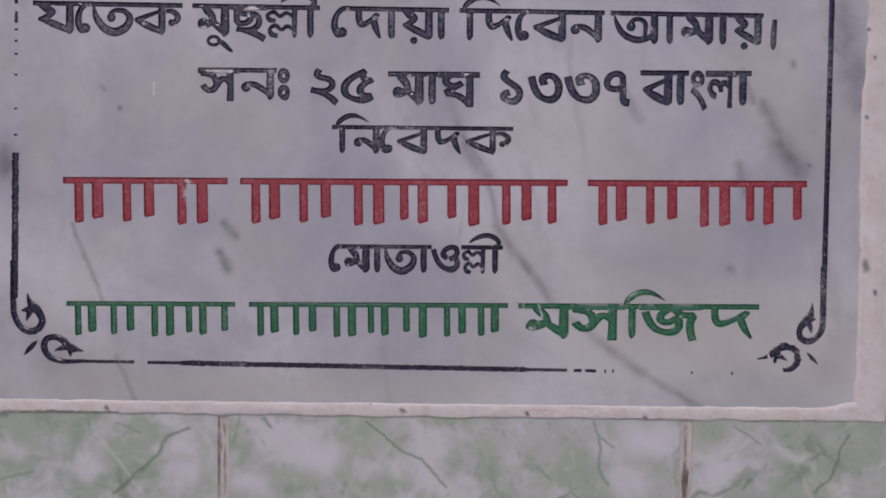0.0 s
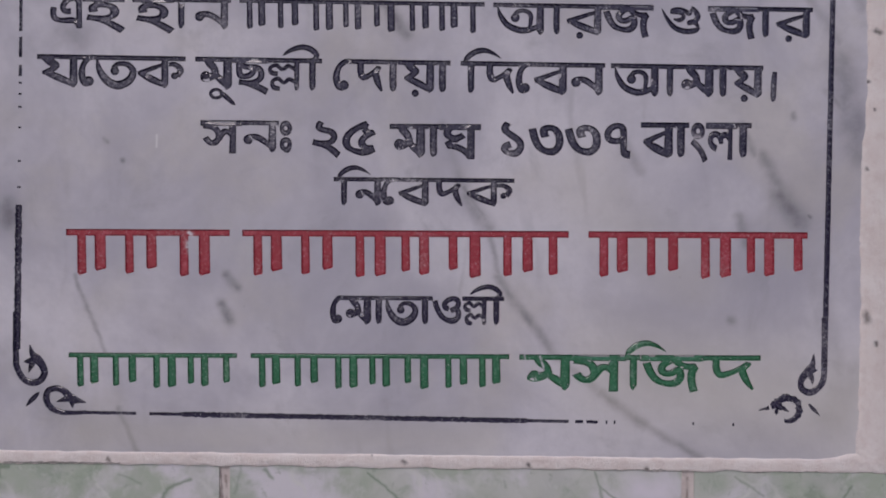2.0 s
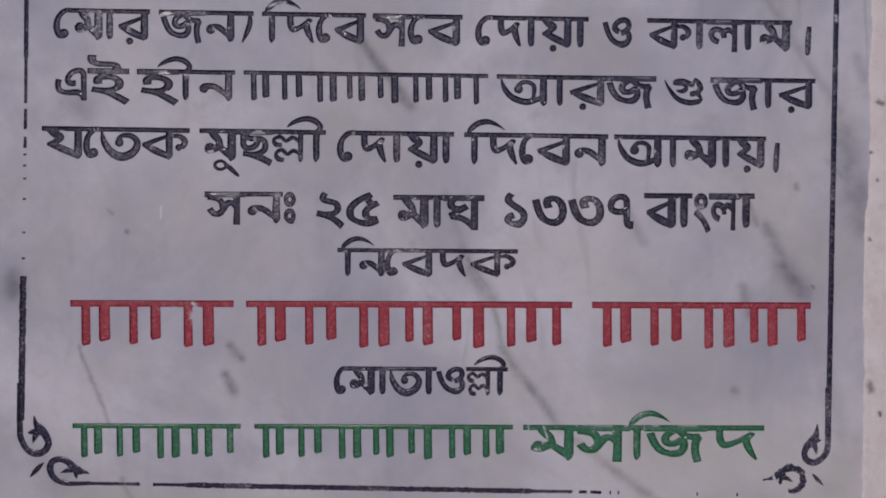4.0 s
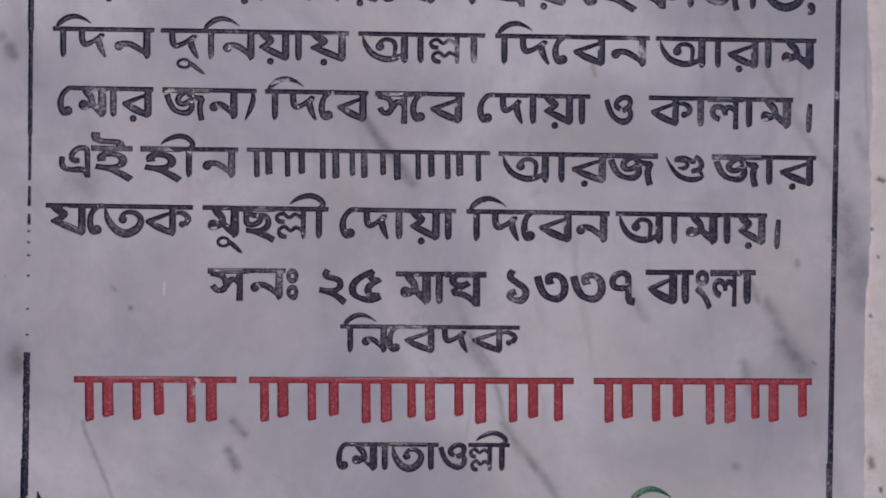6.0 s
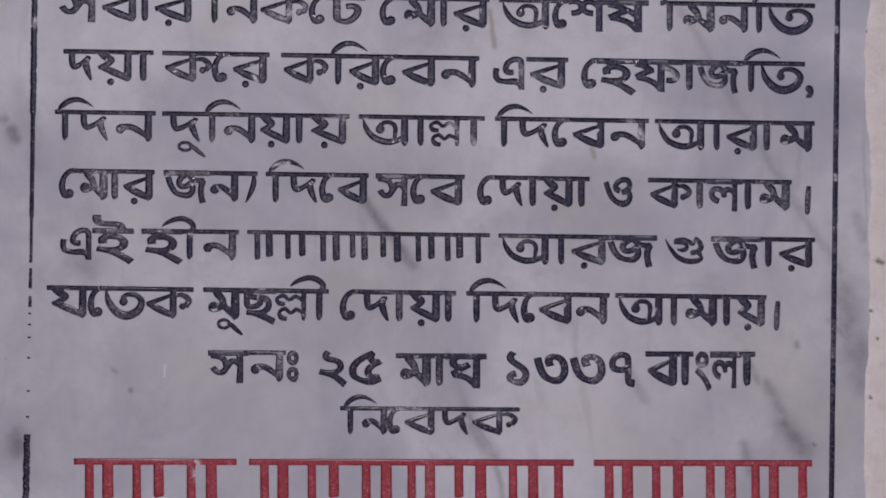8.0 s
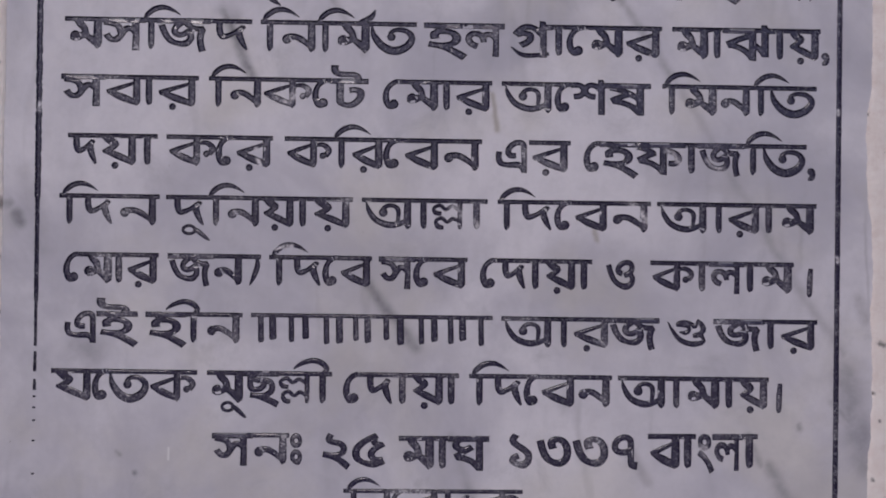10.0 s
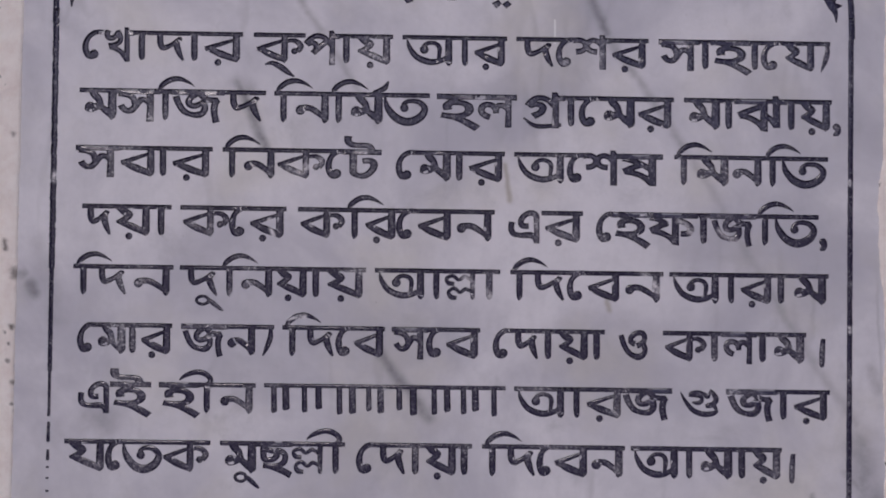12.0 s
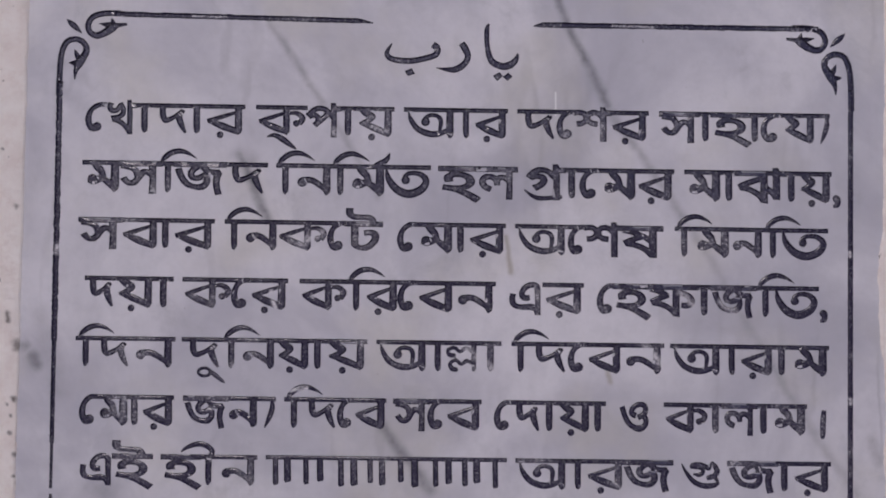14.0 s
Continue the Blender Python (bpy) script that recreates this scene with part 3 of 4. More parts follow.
def word(cut, letters, edges, top, slope, body):
    """One word: letters in the order in which they stand, each between two edges (mm)."""
    if letters == "STROKE":
        x = (edges[0] + edges[1]) / 2
        z = top + slope * x
        stroke(cut, [(x + 0.5, z - 0.2 * body, 2.0), (x + 0.1, z - 0.6 * body, 2.6), (x - 0.1, z - 1.08 * body, 2.3), (x - 0.4, z - 1.2 * body, 0.6)])
        return
    sz = body / 0.622
    groups = letters.split()
    edges = list(edges)
    edges[0] += 0.4
    edges[len(groups)] -= 0.4
    for group, x0, x1 in zip(groups, edges, edges[1:]):
        base, _, mark = group.partition("+")
        wide = x1 - x0
        z = top + slope * x0

        def bit(points, width=1.0, from_x=x0, unit=wide):
            """A stroke in parts of the cell's width and the letter's height."""
            stroke(cut, [(from_x + unit * u, top + slope * (from_x + unit * u) - body * v, body * width * w) for u, v, w in points])

        if base in ("ি", "ী"):
            stem = x0 + wide * (0.52 if base == "ি" else 0.5)
            bit([(-0.02, 0.08, 1), (1.02, 0.08, 1)], 0.165)
            bit([(0.0, 0.05, 1.0), (0.0, 0.9, 0.95), (0.04, 1.03, 0.45)], 0.225, stem, body)
            if base == "ি":
                bit([(-0.22, 0.06, 0.06), (-0.14, -0.1, 0.18), (0.12, -0.3, 0.2), (0.44, -0.36, 0.18), (0.75, -0.26, 0.11), (1.0, -0.1, 0.02)], 1, stem, body)
            else:
                bit([(-0.98, -0.08, 0.05), (-0.75, -0.25, 0.15), (-0.37, -0.37, 0.19), (-0.05, -0.3, 0.2), (0.14, -0.1, 0.18), (0.02, 0.06, 0.16)], 1, stem, body)
        elif base == "YA":
            bit([(0.78, 0.1, 0.1), (0.8, 0.4, 0.19), (0.62, 0.75, 0.17), (0.38, 1.08, 0.05)])
            bit([(-0.07, 0.08, 1), (1.0, 0.08, 1)], 0.165)
        elif base == "LLA":
            bit([(-0.02, 0.08, 1.0), (1.02, 0.08, 1.0)], 0.165)
            bit([(0.82, 0.05, 1.1), (0.82, 0.95, 0.9), (0.84, 1.02, 0.5)], 0.17)
            bit([(0.3, 0.52, 1.0), (0.14, 0.5, 1.2), (0.08, 0.34, 0.9), (0.26, 0.24, 1.0), (0.42, 0.38, 0.9), (0.6, 0.26, 1.0), (0.8, 0.42, 0.8)], 0.14)
            bit([(0.36, 1.02, 1.0), (0.2, 0.98, 1.3), (0.14, 0.8, 0.9), (0.3, 0.68, 1.0), (0.46, 0.82, 0.9), (0.62, 0.7, 1.0), (0.8, 0.82, 0.8)], 0.14)
        elif group == "গ+ু":
            bit([(0.02, 0.12, 0.04), (0.15, 0.46, 0.13), (0.34, 0.77, 0.18), (0.6, 0.9, 0.2), (0.84, 0.86, 0.18), (0.94, 0.74, 0.1)])
            bit([(0.26, 0.3, 0.08), (0.28, 0.17, 0.14), (0.45, 0.13, 0.15), (0.6, 0.2, 0.16), (0.7, 0.28, 0.15), (0.77, 0.02, 0.04)])
            bit([(0.76, 0.04, 0.06), (0.84, 0.18, 0.17), (0.9, 0.38, 0.2), (0.84, 0.56, 0.18), (0.92, 0.74, 0.1)])
            bit([(0.28, 0.24, 0.12), (0.5, 0.28, 0.12), (0.55, 0.4, 0.15), (0.46, 0.51, 0.16), (0.31, 0.48, 0.06)])
            bit([(0.64, 0.62, 0.14), (0.74, 0.58, 0.2), (0.86, 0.54, 0.14)])
        elif base in SIGNS:
            bit([(0.6 if base == "ে" and group is groups[0] else -0.03, 0.08, 1), (1.03, 0.08, 1)], 0.165)
            for points in SIGNS[base]:
                if base == "া":
                    bit([(u, v, 1.38 * w) for u, v, w in points])
                else:
                    bit(points, 1.55)
            for u, v, r in DOTS.get(base, ()):
                r *= 1.2
                cut.add([(x0 + wide * u + body * r * math.cos(k * 0.628), z - body * v + body * r * math.sin(k * 0.628)) for k in range(10)])
            sign(bit, mark, wide, x1)
        elif base == ",":
            letter(cut, ",", x0 + 0.3, sz, top, sz, slope)
        else:
            letter(cut, base, x0, wide / GLYPHS[base][1], top, sz, slope)
            if base in HEADED:
                bit([(-0.03, 0.08, 1), (1.03, 0.08, 1)], 0.165)
            sign(bit, mark, wide, x1)


def sign(bit, mark, wide, x1):
    """What hangs above or below a letter."""
    if mark == "REPH":
        bit([(-0.3, -0.02, 0.06), (0.0, -0.14, 0.2), (0.12, -0.4, 0.05)], 1, x1)
    elif mark == "RA":
        bit([(-0.05, 0.78, 0.05), (0.3, 1.06, 0.16), (0.95, 1.0, 0.12)])
    elif mark == "ৃ":
        bit([(0.2, 1.14, 0.05), (0.36, 1.08, 0.17), (0.54, 1.24, 0.22), (0.68, 1.42, 0.17), (0.8, 1.56, 0.05)])
    elif mark == "ু":
        mid, unit = x1 - wide * 0.45, wide * 0.9
        bit([(0.17 * math.cos(k * 0.7), 1.22 + 0.14 * math.sin(k * 0.7), 0.11) for k in range(10)], 1, mid, unit)
        bit([(0.12, 1.16, 0.1), (0.28, 1.3, 0.17), (0.5, 1.52, 0.12), (0.58, 1.58, 0.04)], 1, mid, unit)


def bars(cut, x0, x1, top, slope, body):
    """Plain bars of a word's size: one along the head and uprights below it."""
    def z(x):
        return top + slope * x
    stroke(cut, [(x, z(x) - body * 0.07, body * 0.15) for x in (x0, (x0 + x1) / 2, x1)], 1)
    x, i = x0 + body * 0.35, 0
    while x < x1 - body * 0.1:
        w = body * (0.2, 0.25, 0.19, 0.23)[i % 4]
        foot = body * (1.0, 0.9, 0.97, 0.86, 1.03)[i % 5]
        stroke(cut, [(x, z(x) - body * 0.1, w), (x + 0.2, z(x) - foot + 0.4, w * 1.05), (x + 0.4, z(x) - foot - 0.4, w * 0.8)], 1)
        x += body * (0.42, 0.66, 0.5, 0.74, 0.46, 0.58)[i % 6]
        i += 1


plaque = tagged(new("plaque"), "white marble plaque with engraved painted writing, set in a tiled wall", "plaque")
plaque.location = at(0, -97, 0.018)


def line(colour, top, slope, body, words):
    tint = {black: "black", red: "red", green: "green"}[colour]
    for letters, edges, *own in words:
        lift, tall = own or (0.0, body)
        if letters == "*":
            bars(Cut("bar", colour, tint + " enamel bars"), edges[0], edges[-1], top, slope, body)
        else:
            word(Cut("word", colour, tint + " enamel engraved word"), letters, edges, top + lift, slope, tall)


# ---------------------------------------------------------------- the wall and the ground
HOLE = (-210.0, 196.5, -100.0, 306.5)       # the opening in the tiles, mm
LEFT, RIGHT, HIGH = -1.62, 1.64, 2.42


def rest(x0, x1, z0, z1):
    """What the opening leaves of a rectangle (mm), as rectangles."""
    a, b, c, d = HOLE
    if x1 <= a or x0 >= b or z1 <= c or z0 >= d:
        return [(x0, x1, z0, z1)]
    out = []
    if z0 < c:
        out.append((x0, x1, z0, c))
    if z1 > d:
        out.append((x0, x1, d, z1))
    low, up = max(z0, c), min(z1, d)
    if x0 < a:
        out.append((x0, a, low, up))
    if x1 > b:
        out.append((b, x1, low, up))
    return [r for r in out if r[1] - r[0] > 12 and r[3] - r[2] > 12]


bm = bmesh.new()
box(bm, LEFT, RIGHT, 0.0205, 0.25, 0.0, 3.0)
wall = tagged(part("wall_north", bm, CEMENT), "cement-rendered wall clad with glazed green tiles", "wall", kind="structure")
bm = bmesh.new()
for x0, x1, z0, z1 in rest(LEFT * 1000, RIGHT * 1000, -1300.0, (HIGH - OZ) * 1000):
    box(bm, x0 * MM, x1 * MM, 0.0008, 0.0205, OZ + z0 * MM, OZ + z1 * MM)
part("grout", bm, GROUT, wall)
bm = bmesh.new()
bmesh.ops.create_grid(bm, x_segments=2, y_segments=2, size=600.0)
tagged(part("ground", bm, CONCRETE), "grey concrete ground in front of the wall", "ground", kind="structure")

# ---------------------------------------------------------------- the plaque's writing
load_glyphs(["খ", "ো", "দ", "া", "র", "ক", "ৃ", "প", "\u09df", "আ", "শ", "ে", "স", "হ", "য", "ম", "জ", "ি", "ন", "ত", "ল", "গ", "ঝ", "ব", "ট", "অ", "ষ", "ফ", "ু",
             "ছ", "ী", ",", "এ", "ই", "ঃ", "২", "৫", "ঘ", "১", "৩", "৭", "ং", "ও"])
line(black, 253.0, -0.0108, 12.3, [("ে খ া দ া র", [-166.8, -157.3, -144.4, -136.4, -120.7, -114.0, -96.1]),
    ("ক+ৃ প া য়", [-91.1, -69.2, -54.2, -47.2, -30.3]),
    ("আ র", [-25.6, 4.6, 19.8]),
    ("দ ে শ র", [24.0, 41.5, 49.5, 64.9, 81.9]),
    ("স া হ া ে য YA", [86.9, 103.6, 110.3, 126.1, 131.3, 140.8, 155.3, 162.3])])
line(black, 227.4, -0.0112, 12.8, [("ম স ি জ দ", [-167.4, -150.8, -133.1, -126.7, -104.8, -85.9]),
    ("ি ন ি ম+REPH ত", [-82.4, -74.4, -57.5, -50.5, -34.1, -14.2]),
    ("হ ল", [-10.2, 6.7, 23.9]),
    ("গ+RA া ে ম র", [27.6, 44.5, 51.5, 60.5, 76.4, 93.1]),
    ("ম া ঝ া য় ,", [97.6, 113.8, 120.7, 141.7, 147.7, 162.1, 166.6])])
line(black, 202.3, -0.0112, 12.4, [("স ব া র", [-168.3, -150.2, -133.6, -127.6, -109.0]),
    ("ি ন ক ে ট", [-104.8, -96.6, -81.2, -59.3, -50.9, -35.5]),
    ("ে ম া র", [-29.0, -20.1, -4.1, 2.3, 19.0]),
    ("অ ে শ ষ", [23.4, 46.6, 54.0, 69.9, 87.8]),
    ("ি ম ন ি ত", [93.1, 101.3, 117.7, 132.1, 140.6, 160.7])])
line(black, 176.7, -0.0104, 12.7, [("দ য় া", [-165.7, -152.3, -135.4, -126.5]),
    ("ক ে র", [-122.6, -101.2, -93.3, -76.5]),
    ("ক ি র ে ব ন", [-71.2, -50.7, -42.7, -28.3, -19.9, -3.8, 14.6]),
    ("এ র", [19.8, 35.7, 53.3]),
    ("ে হ ফ া জ ি ত ,", [59.0, 67.0, 81.8, 102.7, 109.7, 128.5, 137.5, 156.1, 161.8])])
line(black, 150.6, -0.0088, 12.4, [("ি দ ন", [-169.5, -160.8, -145.0, -125.7]),
    ("দ+ু ি ন য় া য়", [-122.7, -104.9, -97.5, -81.7, -66.8, -59.9, -41.6]),
    ("আ LLA া", [-37.1, -7.4, 8.0, 17.4]),
    ("ি দ ে ব ন", [21.4, 29.3, 46.6, 54.6, 69.9, 88.5]),
    ("আ র া ম", [91.7, 121.5, 136.4, 143.8, 160.9])])
line(black, 125.0, -0.0097, 12.5, [("ে ম া র", [-167.4, -159.5, -146.1, -140.2, -125.9]),
    ("জ ন YA", [-121.7, -102.7, -89.3, -80.9]),
    ("ি দ ে ব", [-78.0, -69.5, -54.2, -47.3, -33.0]),
    ("স ে ব", [-29.7, -14.7, -7.2, 8.6]),
    ("ে দ া য় া", [14.0, 21.9, 34.8, 41.7, 56.1, 63.3]),
    ("ও", [68.7, 82.8]),
    ("ক া ল া ম", [88.5, 107.6, 114.5, 128.8, 135.3, 151.1]),
    ("STROKE", [156.0, 160.2])])
line(black, 99.7, -0.0075, 12.3, [("এ ই", [-167.5, -151.7, -135.4]),
    ("হ ী ন", [-130.8, -114.7, -106.3, -89.3]),
    ("*", [-85.6, 19.8]),
    ("আ র জ", [24.0, 54.1, 70.9, 92.2]),
    ("গ+ু", [95.4, 113.9]),
    ("জ া র", [116.4, 137.6, 144.6, 161.4])])
line(black, 74.5, -0.0080, 12.9, [("য ে ত ক", [-172.2, -154.2, -146.9, -129.8, -108.9]),
    ("ম+ু ছ LLA ী", [-104.5, -88.4, -73.7, -58.1, -49.8]),
    ("ে দ া য় া", [-45.4, -37.1, -22.9, -16.0, -1.4, 5.5]),
    ("ি দ ে ব ন", [9.4, 18.2, 33.9, 40.3, 56.0, 71.9]),
    ("আ ম া য়", [74.9, 103.1, 119.3, 126.7, 140.4]),
    ("STROKE", [142.6, 147.2])])
line(black, 47.9, 0.0022, 13.1, [("স ন ঃ", [-101.8, -85.3, -69.0, -61.7], 0.4, 12.6),
    ("২ ৫", [-55.4, -41.8, -26.4], 0.2, 13.2),
    ("ম া ঘ", [-20.8, -5.3, 1.6, 18.1], -0.7, 13.4),
    ("১ ৩ ৩ ৭", [24.5, 39.1, 54.7, 70.9, 84.5], 0.2, 13.6),
    ("ব া ং ল া", [87.7, 101.7, 108.5, 116.4, 128.6, 135.9], 0.5, 14.2)])
line(black, 24.0, -0.00226, 11.4, [("ি ন ে ব দ ক", [-45.1, -36.3, -24.1, -17.8, -3.2, 12.0, 33.0])])
line(red, 1.2, 0.00213, 19.0, [("*", [-160.1, -89.6]),
    ("*", [-84.2, 56.9]),
    ("*", [65.5, 160.7])])
line(black, -27.2, -0.00036, 11.5, [("ে ম া ত া ও LLA ী", [-46.1, -40.5, -28.3, -21.9, -8.2, -1.9, 11.3, 22.6, 29.5])])
line(green, -52.3, 0.00151, 14.2, [("*", [-159.1, -86.4]),
    ("*", [-80.5, 31.6]),
    ("ম স ি জ দ", [36.3, 59.1, 81.3, 89.6, 115.2, 140.6])])

# the heading, written from the right to the left
cut = Cut("word", black, "black enamel engraved heading")
stroke(cut, [(-31.5, 281.6, 0.5), (-33.7, 277.8, 2.0), (-32.7, 275.3, 2.5), (-28.7, 274.1, 2.7), (-22.4, 273.9, 2.7), (-16.2, 275.2, 2.7), (-12.2, 276.7, 2.7), (-11.5, 279.5, 3.0), (-13.5, 281.2, 3.0)])
cut.add([(-25.9, 269.3), (-22.7, 270.6), (-21.4, 268.1), (-24.4, 267.1)])
cut = Cut("word", black, "black enamel engraved heading")
stroke(cut, [(-0.8, 281.8, 3.0), (1.0, 279.0, 3.2), (2.0, 276.0, 2.7), (0.8, 273.0, 2.7), (-2.5, 270.5, 3.0), (-6.2, 270.0, 2.2), (-12.2, 270.9, 0.2)])
cut = Cut("word", black, "black enamel engraved heading")
stroke(cut, [(11.4, 290.6, 0.5), (10.4, 287.9, 2.2), (10.5, 281.1, 2.2), (11.5, 276.1, 2.7), (13.2, 273.3, 3.0), (17.5, 271.6, 3.2), (21.2, 272.6, 3.2), (23.5, 275.1, 2.2), (24.0, 277.4, 0.7)])
cut.add([(13.0, 267.6), (16.0, 269.1), (17.5, 267.3), (15.0, 265.1)])
cut.add([(17.5, 267.1), (20.0, 268.8), (21.8, 267.1), (19.5, 265.1)])


# ---------------------------------------------------------------- the border
def patchy(x, z, share, seed=0.0):
    return noise.noise((x * 0.35, z * 0.35, seed)) * 0.5 + 0.5 < share


def left_share(z):
    return 1.0 if z > 150 or z < 12 else 0.95 if z > 103 else 0.8 if z > 86 else 0.64 if z > 66 else 0.4


def left_x(z):
    return -178.0 - (250 - z) * 0.0072 if z > 90 else -179.15 - (90 - z) * 0.0150


def left_wide(z):
    return 2.7 if z > 150 else 2.0 if z > 105 else 1.4 if z > 12 else 2.9


cut = Cut("border_line", black, "worn black border line")
stroke(cut, [(left_x(z), z, left_wide(z)) for z in np.arange(264, -52, -0.8)], 1, 0.32, lambda x, z: patchy(x, z, left_share(z)))
cut = Cut("border_line", black, "black border line")
stroke(cut, [(170.9 - (227 - z) * 0.007, z, 2.4) for z in np.arange(262, -57, -2.0)], 1, 0.15)
cut = Cut("border_line", black, "black border line")
stroke(cut, [(x, 294.0 - (x + 152) * 0.023, 2.4) for x in np.arange(-154, -45, 2.0)] + [(-40.0, 290.6, 0.5)], 1, 0.25)
cut = Cut("border_line", black, "black border line")
stroke(cut, [(31.0, 289.6, 0.5)] + [(x, 290.2 - (x - 32) * 0.011, 2.4) for x in np.arange(35, 158, 2.0)], 1, 0.25)


def low_keep(x, z):
    if -129.4 < x < -124.7:
        return False
    if x < 58:
        return patchy(x, z, 0.93)
    if 60 < x < 71:
        return patchy(x * 1.6, z, 0.68, 5.0)
    return any(abs(x - d) < 0.75 for d in (74.4, 77.9, 112.0, 129.5))


cut = Cut("border_line", black, "flaking black border line")
stroke(cut, [(x, -78.3 - (x + 167) * 0.0135, 1.4 if x < -110 or x > 40 else 2.2) for x in np.arange(-160, 146, 0.7)], 1, 0.4, low_keep)

CURL_TOP = [(-151.2, 294.3, 2.7), (-158.7, 294.2, 2.7), (-163.6, 292.7, 2.7), (-165.8, 289.2, 2.7), (-164.8, 285.7, 2.7), (-161.8, 284.4, 3.0), (-157.8, 286.0, 3.5), (-154.8, 288.2, 4.0), (-152.4, 289.0, 2.0), (-148.6, 289.5, 1.2)]
BARB_TOP = [(-161.1, 289.7, 0.2), (-157.8, 289.2, 2.2), (-155.1, 288.5, 3.5)]
SPIKE_TOP = [(-155.4, 292.2, 0.2), (-154.9, 290.2, 2.2), (-154.8, 288.0, 3.5)]
CURL_SIDE = [(-178.3, 257.5, 2.7), (-177.8, 272.5, 2.7), (-176.6, 278.8, 2.7), (-174.2, 282.1, 2.7), (-170.2, 282.6, 2.7), (-167.2, 280.6, 2.7), (-166.4, 277.6, 3.0), (-167.9, 274.6, 3.5), (-169.6, 272.1, 4.0), (-171.0, 268.8, 2.2), (-171.4, 264.8, 0.5)]
BARB_SIDE = [(-171.6, 278.3, 0.2), (-170.6, 275.8, 2.2), (-169.1, 273.1, 3.0)]
SPIKE_SIDE = [(-174.1, 272.3, 0.2), (-172.1, 272.1, 2.2), (-169.6, 272.1, 3.0)]
LEAF_TOP = [(-175.3, 291.6, 0.2), (-173.1, 289.6, 2.5), (-170.8, 287.6, 2.2), (-168.5, 285.4, 0.2)]
LOW_SIDE = [(-181.7, -34.9, 2.7), (-181.8, -54.5, 2.7), (-181.2, -59.4, 2.7), (-178.7, -63.8, 2.7), (-175.3, -65.7, 3.0), (-171.4, -64.7, 3.0), (-169.5, -61.3, 3.0), (-170.9, -57.4, 3.5), (-173.3, -54.9, 4.0), (-175.0, -52.5, 2.2), (-175.7, -49.3, 0.5)]
LOW_BARB = [(-178.5, -56.7, 0.2), (-176.5, -56.4, 2.2), (-173.8, -55.9, 3.0)]
SPIKE_FLANK = [(-176.3, -61.3, 0.2), (-175.5, -58.9, 2.0), (-174.1, -56.4, 2.7)]
LOW_CURL = [(-151.5, -78.4, 1.7), (-159.3, -78.7, 2.0), (-164.2, -77.9, 2.5), (-167.4, -75.7, 2.7), (-168.8, -72.1, 3.0), (-167.6, -68.9, 2.7), (-164.1, -68.1, 2.7), (-161.0, -69.3, 3.0), (-158.8, -71.5, 3.5), (-156.4, -73.0, 3.5), (-154.4, -73.5, 2.0), (-151.7, -74.2, 0.5)]
LOW_TONGUE = [(-164.4, -74.0, 0.2), (-161.5, -73.0, 2.0), (-158.3, -72.3, 3.0)]
SPIKE_LOW = [(-157.4, -76.7, 0.2), (-157.6, -74.7, 2.0), (-157.8, -72.5, 3.0)]
LOW_LEAF = [(-177.6, -76.0, 0.2), (-175.4, -73.6, 2.0), (-173.4, -71.4, 2.0), (-171.5, -69.6, 0.2)]
EAST_SIDE = [(168.7, -35.4, 2.7), (168.8, -55.1, 2.7), (168.5, -62.5, 2.7), (166.3, -66.2, 2.7), (162.6, -68.2, 3.0), (159.4, -66.7, 2.7), (158.6, -63.8, 2.7), (160.0, -60.8, 3.2), (162.5, -58.3, 4.0), (163.7, -55.6, 2.5), (164.1, -51.4, 0.5)]
EAST_BARB = [(165.9, -58.3, 0.2), (164.2, -58.6, 2.0), (162.0, -59.1, 3.0)]
EAST_SPIKE = [(163.8, -64.7, 0.2), (163.5, -62.3, 2.0), (162.5, -59.8, 2.7)]
EAST_CURL = [(151.7, -80.6, 1.7), (155.4, -80.1, 2.5), (157.6, -77.9, 2.7), (158.0, -74.4, 2.7), (156.3, -71.4, 2.7), (152.8, -70.5, 2.7), (149.6, -71.7, 3.5), (146.4, -74.2, 3.0), (143.5, -75.2, 1.2), (140.5, -76.0, 0.5)]
EAST_TONGUE = [(153.6, -76.6, 0.2), (151.4, -75.2, 2.0), (148.4, -73.7, 3.0)]
EAST_TIP = [(148.2, -78.2, 0.2), (148.4, -75.9, 2.0), (148.9, -73.5, 3.0)]
EAST_LEAF = [(162.2, -73.1, 0.7), (164.5, -75.6, 1.7), (167.2, -78.3, 0.2)]


def ornament(strokes, flip=None, drop=0.0, ragged=0.1, keep=None):
    for name, points in strokes:
        cut = Cut(name, black, "black carved corner ornament")
        stroke(cut, [(flip - x if flip is not None else x, z + drop, w) for x, z, w in points], 6, ragged, keep)


TOP = [("curl", CURL_TOP), ("barb", BARB_TOP), ("spike", SPIKE_TOP)]
SIDE = [("curl", CURL_SIDE), ("barb", BARB_SIDE), ("spike", SPIKE_SIDE)]
LEAF = [("leaf", LEAF_TOP)]
ornament(TOP), ornament(SIDE), ornament(LEAF)
ornament(TOP, -5.8, -5.0), ornament(SIDE, -6.8, -5.0), ornament(LEAF, -6.4, -4.6)
ornament([("curl", LOW_SIDE), ("barb", LOW_BARB), ("spike", SPIKE_FLANK)])
ornament([("curl", LOW_CURL), ("barb", LOW_TONGUE), ("spike", SPIKE_LOW)])
ornament([("leaf", LOW_LEAF)])
ornament([("curl", EAST_SIDE), ("barb", EAST_BARB), ("spike", EAST_SPIKE)])
